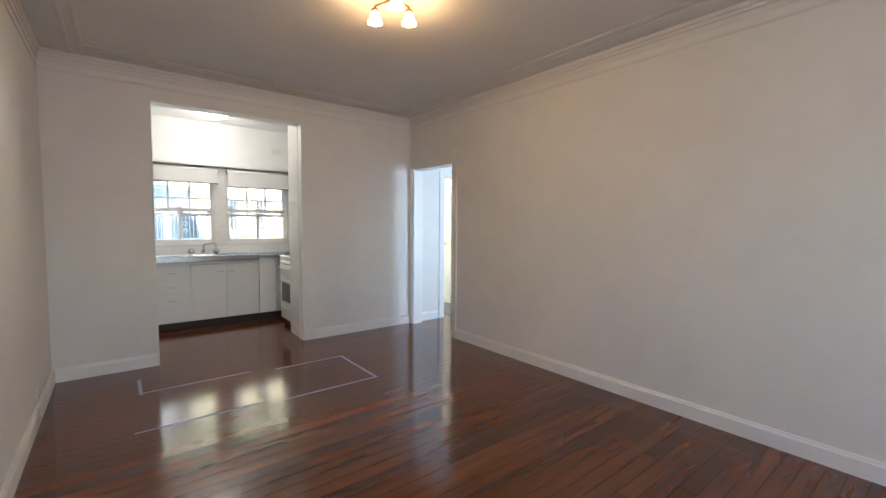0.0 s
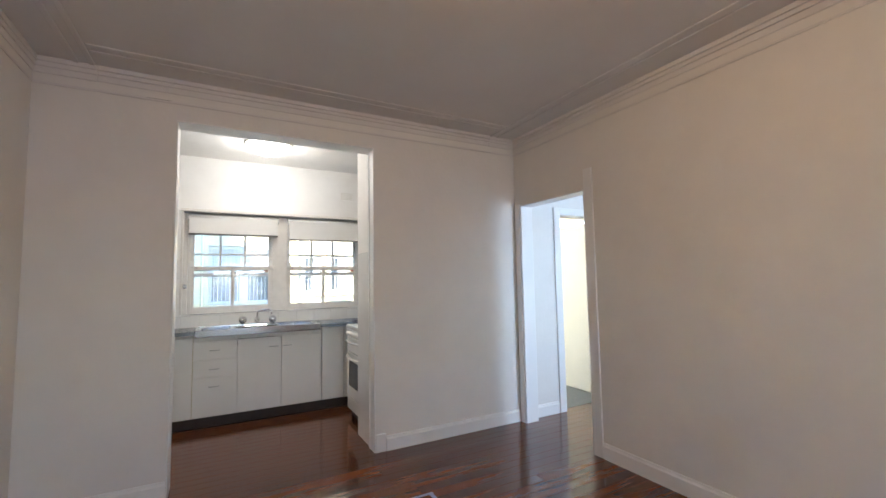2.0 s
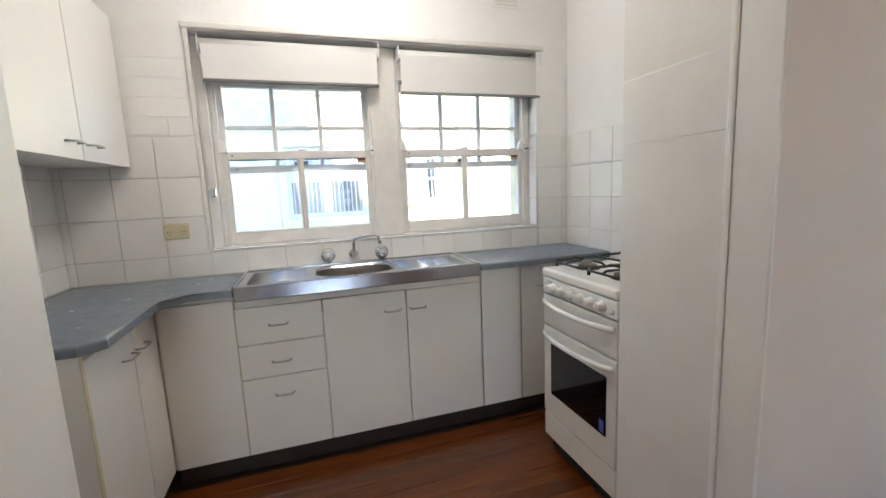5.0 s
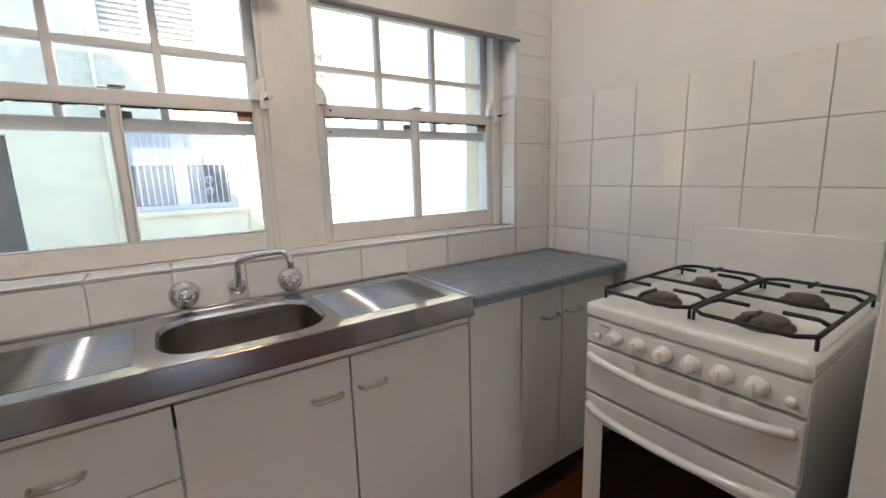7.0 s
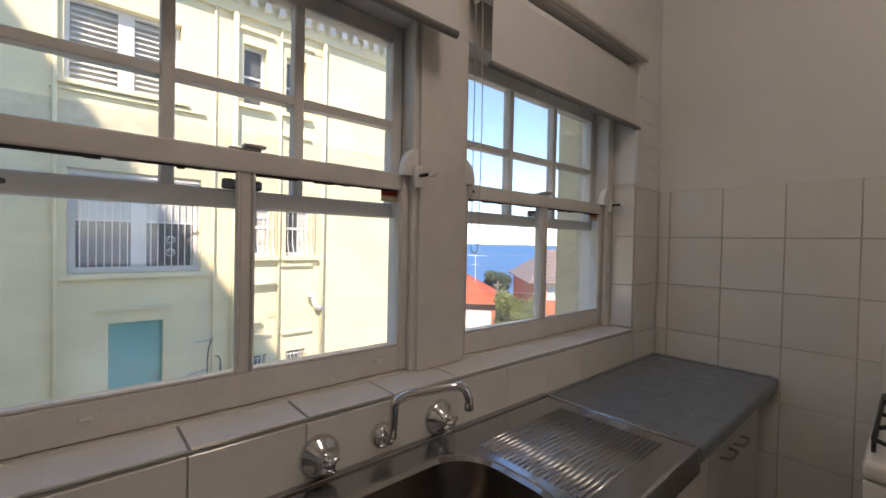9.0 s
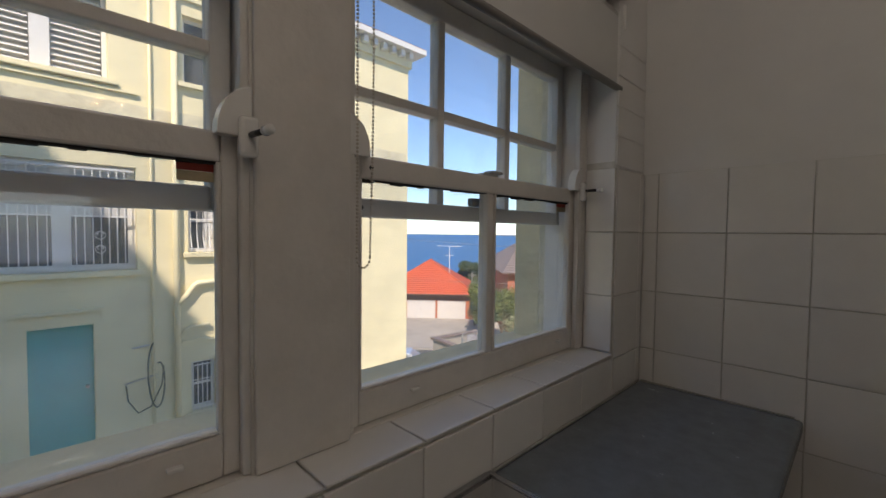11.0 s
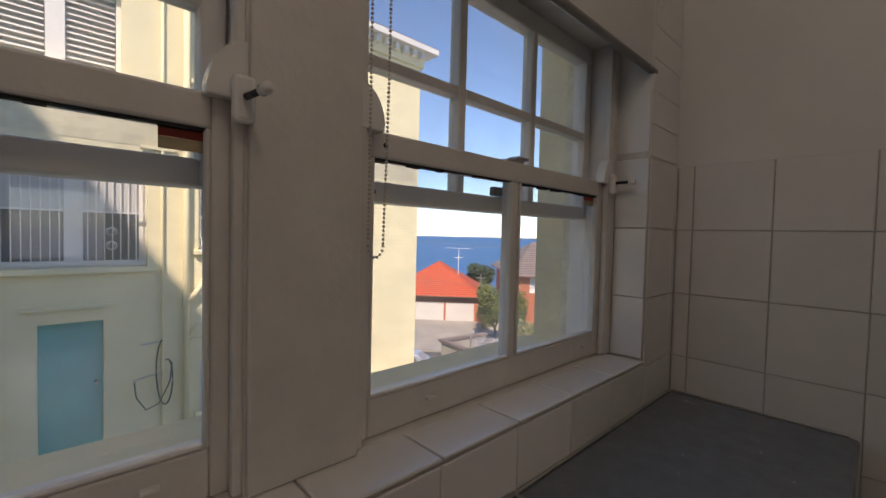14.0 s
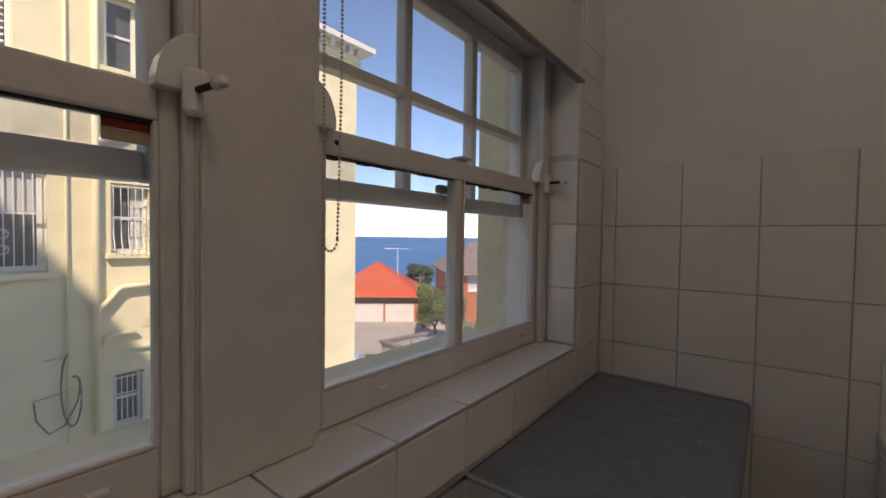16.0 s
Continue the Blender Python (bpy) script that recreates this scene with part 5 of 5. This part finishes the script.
xs = [-400, -120, -40, -18, -8, -2, 1, 3, 5, 6, 7, 8, 9, 10, 11.5, 13, 15, 17, 19, 21, 24, 28, 32, 37, 42, 47, 52, 58, 66, 78, 95, 130, 400]
ys = [-400, -120, -40, -10, 0, 4, 7, 9, 11, 13, 15, 17, 19, 21, 24, 28, 32, 37, 42, 47, 52, 58, 66, 78, 95, 130, 400]
grid_v = [[bm.verts.new((x, y, ground_z(x, y))) for x in xs] for y in ys]
for j in range(len(ys) - 1):
    for i in range(len(xs) - 1):
        bm.faces.new((grid_v[j][i], grid_v[j][i + 1], grid_v[j + 1][i + 1], grid_v[j + 1][i]))
tagged(solid("ground", bm, M_GROUND, "pale sloping ground between the houses"), kind="structure")
bm = bmesh.new()
v = [bm.verts.new(p) for p in ((-4400, -4400, -12.5), (4400, -4400, -12.5), (4400, 4400, -12.5), (-4400, 4400, -12.5))]
bm.faces.new(v)
tagged(solid("water", bm, M_SEA, "deep blue open sea under a clear sky"), kind="structure")

# things down the slope stand in a frame of their own: right, away, up
VIEW = Matrix.Translation((1.21, 6.90, 0)) @ Matrix.Rotation(radians(-48), 4, "Z") @ Matrix.Translation((-0.5, -3.0, 0))


def far_thing(name, right, away, z, label, category, turn=0.0, group=""):
    ob = tagged(new(name), label, category, group)
    ob.matrix_basis = VIEW @ Matrix.Translation((right, away, z)) @ Matrix.Rotation(radians(turn), 4, "Z")
    return ob


def lpart(name, bm, mat, parent, label="", smooth=False):
    ob = new(name, finish(name, bm, mat, smooth))
    ob.parent = parent
    if label:
        tagged(ob, label)
    return ob


def hip_roof(bm, x0, x1, y0, y1, z, h, inset):
    v = [bm.verts.new(p) for p in ((x0, y0, z), (x1, y0, z), (x1, y1, z), (x0, y1, z), (x0 + inset, (y0 + y1) / 2, z + h), (x1 - inset, (y0 + y1) / 2, z + h))]
    for f in ((0, 1, 5, 4), (1, 2, 5), (2, 3, 4, 5), (3, 0, 4), (3, 2, 1, 0)):
        bm.faces.new([v[i] for i in f])


gar = far_thing("garage", -4.0, 48.2, -8, "brick double garage with white roller doors and a red hipped roof", "garage")
bm = bmesh.new()
add_wall(bm, "x", -5.2, 5.2, 0, 0.25, 0, 2.75, [(-2.02, 1.12, -1, 2.02), (1.34, 4.42, -1, 2.02)])
add_box(bm, 4.95, 5.2, 0.25, 9.0, 0, 2.75)
add_box(bm, -5.2, -4.95, 0.25, 9.0, 0, 2.75)
lpart("wall", bm, M_BRICK, gar)
for a, b in ((-2.02, 1.12), (1.34, 4.42)):
    bm = bmesh.new()
    for k in range(14):
        add_box(bm, a, b, 0.10, 0.13 + 0.015 * (k % 2), k * 0.146, k * 0.146 + 0.142)
    door_g = lpart("roller_door", bm, M_ROLLER, gar, "white ribbed roller door")
    lpart("lift_handle", boxed(((a + b) / 2 - 0.12, (a + b) / 2 + 0.12, 0.07, 0.10, 0.95, 1.02)), M_NICKEL, door_g)
lpart("lintel", boxed((-5.0, 4.9, -0.02, -0.001, 2.05, 2.55)), M_GUTTER, gar, "brown timber board over the doors")
bm = bmesh.new()
v = [bm.verts.new(p) for p in ((-5.7, -0.5, 2.78), (5.6, -0.5, 2.78), (5.6, 10.5, 2.78), (-5.7, 10.5, 2.78), (0.1, 4.6, 6.15), (0.1, 6.2, 6.15))]
for f in ((0, 1, 4), (1, 2, 5, 4), (2, 3, 5), (3, 0, 4, 5), (3, 2, 1, 0)):
    bm.faces.new([v[i] for i in f])
roof_g = lpart("roof", bm, M_TERRACOTTA, gar, "bright red tiled hip roof")
bm = bmesh.new()
for p, q in (((-5.7, -0.5, 2.80), (0.1, 4.6, 6.17)), ((5.6, -0.5, 2.80), (0.1, 4.6, 6.17)), ((0.1, 4.6, 6.17), (0.1, 6.2, 6.17))):
    add_cyl(bm, p, q, 0.10, n=8)
lpart("ridge_tiles", bm, M_TERRACOTTA, roof_g)
# tile courses on the front slope
bm = bmesh.new()
for k in range(1, 17):
    u = k / 18
    add_cyl(bm, (-5.7 + 5.8 * u + 0.05, -0.5 + 5.1 * u, 2.79 + 3.37 * u), (5.6 - 5.5 * u - 0.05, -0.5 + 5.1 * u, 2.79 + 3.37 * u), 0.035, n=5)
lpart("tile_courses", bm, M_TERRACOTTA, roof_g)
lpart("gutter", boxed((-5.75, 5.65, -0.62, -0.50, 2.66, 2.78)), M_GUTTER, gar, "brown gutter")
ant = far_thing("tv_antenna", -1.5, 51.0, -3.45, "thin white television antenna on the garage roof", "antenna")
bm = bmesh.new()
add_cyl(bm, (0, 0, -0.9), (0, 0, 3.35), 0.035, n=8)
lpart("mast", bm, M_FRAMEWHITE, ant)
bm = bmesh.new()
add_cyl(bm, (-1.55, 0, 3.36), (1.35, 0, 3.30), 0.03, n=6)
for k in range(9):
    x = -1.2 + k * 0.29
    add_cyl(bm, (x, -0.45, 3.33), (x, 0.45, 3.33), 0.02, n=5)
add_cyl(bm, (-0.5, 0, 2.25), (0.5, 0, 2.25), 0.03, n=6)
lpart("elements", bm, M_FRAMEWHITE, ant)

apron = far_thing("forecourt", -3.0, 41.3, -7.97, "pale concrete forecourt before the garage", "pavement")
apron["kind"] = "structure"
bm = bmesh.new()
for k in range(4):
    add_box(bm, -7.5 + k * 3.0, -4.52 + k * 3.0, -5.1, -1.85, 0.0, 0.02)
    add_box(bm, -7.5 + k * 3.0, -4.52 + k * 3.0, -1.82, 6.85, 0.0, 0.02)
lpart("slab", bm, M_CONCRETE, apron)
rd = far_thing("road", 0, 31.8, -7.985, "grey asphalt street", "road")
rd["kind"] = "structure"
lpart("asphalt", boxed((-40, 40, -4.5, 4.0, 0.0, 0.012)), M_ASPHALT, rd)
lpart("kerb", boxed((-40, 40, 4.02, 4.25, 0.0, 0.13)), M_CONCRETE, rd)

# brick house with a grey roof
hs = far_thing("brick_house", 4.35, 42, -8, "orange brick house with a grey-brown tiled roof", "house", turn=5)
bm = bmesh.new()
add_wall(bm, "x", 0, 13.0, 0, 0.3, 0, 5.75, [(1.2, 2.25, 4.25, 5.65), (6.5, 7.9, 4.2, 5.6)])
lpart("wall", bm, M_BRICK, hs)
bm = bmesh.new()
add_wall(bm, "y", 0.3, 14.0, 0, 0.3, 0, 5.75)
lpart("side_wall", bm, M_BRICK, hs)
for a, b, c, d in ((1.2, 2.25, 4.25, 5.65), (6.5, 7.9, 4.2, 5.6)):
    w = lpart("window", boxed((a, a + 0.09, 0.08, 0.18, c, d), (b - 0.09, b, 0.08, 0.18, c, d), (a + 0.09, b - 0.09, 0.07, 0.19, c + 0.66, c + 0.75), (a + 0.09, b - 0.09, 0.08, 0.18, c, c + 0.1), (a + 0.09, b - 0.09, 0.08, 0.18, d - 0.1, d)), M_FRAMEWHITE, hs)
    lpart("pane", boxed((a + 0.09, b - 0.09, 0.14, 0.15, c + 0.1, d - 0.1)), M_CURTAIN, w)
    lpart("sill", boxed((a - 0.06, b + 0.06, -0.06, 0.07, c - 0.09, c - 0.002)), M_FRAMEWHITE, w)
bm = bmesh.new()
hip_roof(bm, -0.6, 13.6, -0.6, 14.6, 5.80, 3.0, 3.4)
roof_h = lpart("roof", bm, M_GREYROOF, hs, "grey-brown tiled hip roof")
bm = bmesh.new()
for k in range(1, 15):
    u = k / 16
    add_cyl(bm, (-0.6 + 3.4 * u, -0.6 + 7.6 * u, 5.81 + 3.0 * u), (13.6 - 3.4 * u, -0.6 + 7.6 * u, 5.81 + 3.0 * u), 0.04, n=5)
lpart("tile_courses", bm, M_GREYROOF, roof_h)
lpart("eave", boxed((-0.65, 13.65, -0.66, -0.55, 5.66, 5.80), (-0.65, -0.52, -0.55, 14.6, 5.66, 5.80)), M_GUTTER, hs, "brown gutter")


def foliage(name, right, away, z, rx, ry, rz, n, leaf, mat, label, trunk_h, seed):
    t = far_thing(name, right, away, z, label, "tree" if trunk_h > 1 else "shrub")
    rng = random.Random(seed)
    bm = bmesh.new()
    add_tube(bm, [(0, 0, -0.1), (0.08, 0.03, trunk_h * 0.5), (0.0, 0.1, trunk_h)], 0.13, 8)
    for k in range(7):
        a = k * 0.9
        add_tube(bm, [(0, 0.05, trunk_h * 0.7), (0.3 * rx * math.cos(a), 0.3 * ry * math.sin(a), trunk_h + 0.3 * rz), (0.7 * rx * math.cos(a), 0.7 * ry * math.sin(a), trunk_h + rz * (0.7 + 0.3 * math.sin(3 * a)))], 0.04, 5)
    lpart("trunk", bm, M_BARK, t)
    lobes = [(rng.uniform(-0.65, 0.65) * rx, rng.uniform(-0.65, 0.65) * ry, trunk_h + rz * rng.uniform(0.25, 1.35), rng.uniform(0.35, 0.6)) for _ in range(11)]
    verts, faces = [], []
    for _ in range(n):
        lx, ly, lz, s = rng.choice(lobes)
        d = Vector((rng.gauss(0, 1), rng.gauss(0, 1), rng.gauss(0, 1))).normalized() * (rng.random() ** 0.4)
        c = Vector((lx + d.x * rx * s, ly + d.y * ry * s, max(0.05, lz + d.z * rz * s)))
        u = Vector((rng.gauss(0, 1), rng.gauss(0, 1), rng.gauss(0, 1))).normalized()
        w = u.orthogonal().normalized()
        q = leaf * rng.uniform(0.6, 1.4)
        b = len(verts)
        verts += [c - u * q, c + w * q * 0.45, c + u * q, c - w * q * 0.45]
        faces.append((b, b + 1, b + 2, b + 3))
    me = bpy.data.meshes.new("crown")
    me.from_pydata([tuple(p) for p in verts], [], faces)
    me.materials.append(mat)
    ob = new("crown", me)
    ob.parent = t
    return t


foliage("tree", 2.3, 40, -8, 1.6, 1.6, 2.2, 6000, 0.12, M_LEAF, "rounded yellow-green tree in sun", 1.5, 1)
foliage("tree", 3.5, 38.5, -8, 1.5, 1.5, 2.0, 5200, 0.12, M_LEAF, "rounded yellow-green tree in sun beside the garage", 1.6, 2)
foliage("tree", 1.0, 60, -8, 2.2, 1.8, 1.5, 4200, 0.17, M_LEAFDARK, "dark green tree behind the garage", 3.0, 3)
foliage("shrub", 4.9, 34, -8, 1.6, 1.4, 1.35, 4600, 0.10, M_FLOWER, "pale flowering shrub in full sun", 0.9, 4)
foliage("shrub", 1.35, 45, -8, 0.6, 0.6, 1.2, 1800, 0.10, M_LEAFDARK, "dark shrub against the garage wall", 0.6, 5)
foliage("shrub", 3.7, 27, -8, 1.5, 1.2, 1.4, 3200, 0.10, M_LEAFDARK, "grey-green shrub beside the yard wall", 1.0, 6)

# yard with laundry
yard = far_thing("yard_wall", -0.85, 20.5, -7.5, "grey rendered yard wall with mesh panels and a top rail", "wall", turn=-50)
lpart("panel", boxed((0, 1.3, 0, 0.12, 0.0, 4.35), (0, 0.12, 0.12, 2.4, 0.0, 4.35), bevel=0.01), M_CONCRETE, yard)
lpart("lower_panel", boxed((1.3, 6.0, 0.02, 0.12, 0.0, 3.6)), M_CONCRETE, yard)
lpart("top_rail", boxed((-0.1, 6.1, -0.08, 0.18, 4.36, 4.46), (-0.1, 0.16, 0.18, 2.5, 4.36, 4.46), bevel=0.01), M_GREYROOF, yard)
bm = bmesh.new()
for k in range(24):
    add_cyl(bm, (1.4 + 0.19 * k, 0.05, 3.6), (1.4 + 0.19 * k, 0.05, 4.36), 0.008, n=5)
for k in range(6):
    add_cyl(bm, (1.32, 0.05, 3.66 + k * 0.12), (5.95, 0.05, 3.66 + k * 0.12), 0.008, n=5)
lpart("mesh", bm, M_WIRE, yard, "grey wire mesh")
line = far_thing("clothes_line", 1.9, 19.3, -3.85, "clothes line hung with pale washing and a pink towel", "clothes line")
bm = bmesh.new()
for k in range(4):
    add_cyl(bm, (-1.5, k * 0.5, 0.9), (2.6, k * 0.5, 0.9), 0.012, n=5)
for x in (-1.5, 2.6):
    add_cyl(bm, (x, 0.75, -3.6), (x, 0.75, 1.0), 0.04, n=8)
    add_cyl(bm, (x, -0.1, 0.9), (x, 1.6, 0.9), 0.03, n=6)
lpart("posts_and_lines", bm, M_WIRE, line)
for x0, x1, y, drop, mat in ((-1.2, -0.1, 0.5, 0.55, M_LINEN), (0.35, 0.85, 0.0, 0.45, M_PINK), (0.0, 1.3, 0.5, 0.5, M_LINEN), (1.4, 2.4, 1.0, 0.6, M_LINEN), (-1.3, 0.3, 1.5, 0.45, M_LINEN)):
    bm = bmesh.new()
    n = 12
    cols = []
    for k in range(n + 1):
        x = x0 + (x1 - x0) * k / n
        cols.append([bm.verts.new((x, y + 0.05 * math.sin(k * 1.3 + j), 0.89 - drop * j / 4 - 0.03 * math.sin(math.pi * k / n))) for j in range(5)])
    for u, w in zip(cols, cols[1:]):
        for j in range(4):
            bm.faces.new((u[j], w[j], w[j + 1], u[j + 1]))
    bmesh.ops.solidify(bm, geom=bm.faces[:], thickness=0.012)
    lpart("sheet" if mat is M_LINEN else "towel", bm, mat, line)

# parked hatchback
car = far_thing("car", -4.25, 30.4, -7.97, "silver hatchback parked on the street", "car", turn=0)
side_pts = [(-2.0, 0.35), (-1.95, 0.75), (-1.2, 0.92), (-0.55, 1.42), (0.2, 1.50), (1.15, 1.46), (1.62, 1.05), (1.85, 0.95), (1.92, 0.55), (1.86, 0.32)]
bm = bmesh.new()
lo = [bm.verts.new((x, -0.82 + (0.12 if z > 1.2 else 0), z)) for x, z in side_pts]
hi = [bm.verts.new((x, 0.82 - (0.12 if z > 1.2 else 0), z)) for x, z in side_pts]
bm.faces.new(lo)
bm.faces.new(hi[::-1])
for k in range(len(side_pts)):
    j = (k + 1) % len(side_pts)
    bm.faces.new((lo[k], hi[k], hi[j], lo[j]))
bmesh.ops.bevel(bm, geom=bm.edges[:], offset=0.05, segments=2, affect="EDGES")
body = lpart("body", bm, M_CARPAINT, car, smooth=False)
bm = bmesh.new()
for p in (((-0.62, -0.80, 0.98), (0.15, -0.80, 0.98), (0.15, -0.73, 1.38), (-0.35, -0.73, 1.36)), ((0.24, -0.80, 0.98), (1.15, -0.80, 1.0), (0.98, -0.73, 1.36), (0.24, -0.73, 1.38))):
    f = bm.faces.new([bm.verts.new((x, y - 0.025, z)) for x, y, z in p])
    r = bmesh.ops.extrude_face_region(bm, geom=[f])
    bmesh.ops.translate(bm, vec=(0, -0.012, 0), verts=[e for e in r["geom"] if isinstance(e, bmesh.types.BMVert)])
lpart("side_window", bm, M_CARGLASS, car)
lpart("rear_lamp", boxed((1.78, 1.93, -0.80, -0.62, 0.80, 0.95), bevel=0.02), M_RED, car)
for wx in (-1.25, 1.2):
    for wy in (-0.74, 0.74):
        bm = bmesh.new()
        add_lathe(bm, (wx, wy, 0.31), [(0.20, -0.09), (0.30, -0.09), (0.315, -0.05), (0.315, 0.05), (0.30, 0.09), (0.20, 0.09)], 20, "y")
        wh = lpart("wheel", bm, M_TYRE, car)
        bm = bmesh.new()
        add_lathe(bm, (wx, wy, 0.31), [(0.05, -0.10), (0.19, -0.088), (0.20, 0.0)], 16, "y")
        lpart("rim", bm, M_NICKEL, wh)

wires = far_thing("power_lines", 0, 30, 0, "thin overhead power cables", "cable")
for (z0, z1) in ((2.15, 0.85), (1.67, 0.0), (-1.33, -2.0)):
    bm = bmesh.new()
    add_tube(bm, [(-14 + 28 * k / 16, 0, z0 + (z1 - z0) * k / 16 - 0.1 * (1 - (k / 8 - 1) ** 2)) for k in range(17)], 0.014, 5)
    lpart("cable", bm, M_WIRE, wires)
pole = far_thing("utility_pole", 1.1, 49, -8, "slim grey utility pole", "pole")
bm = bmesh.new()
add_cyl(bm, (0, 0, -0.1), (0, 0, 5.2), 0.09, 0.07, 10)
lpart("post", bm, M_WIRE, pole)
lpart("cross_arm", boxed((-0.5, 0.5, -0.05, 0.05, 4.7, 4.8)), M_WIRE, pole)
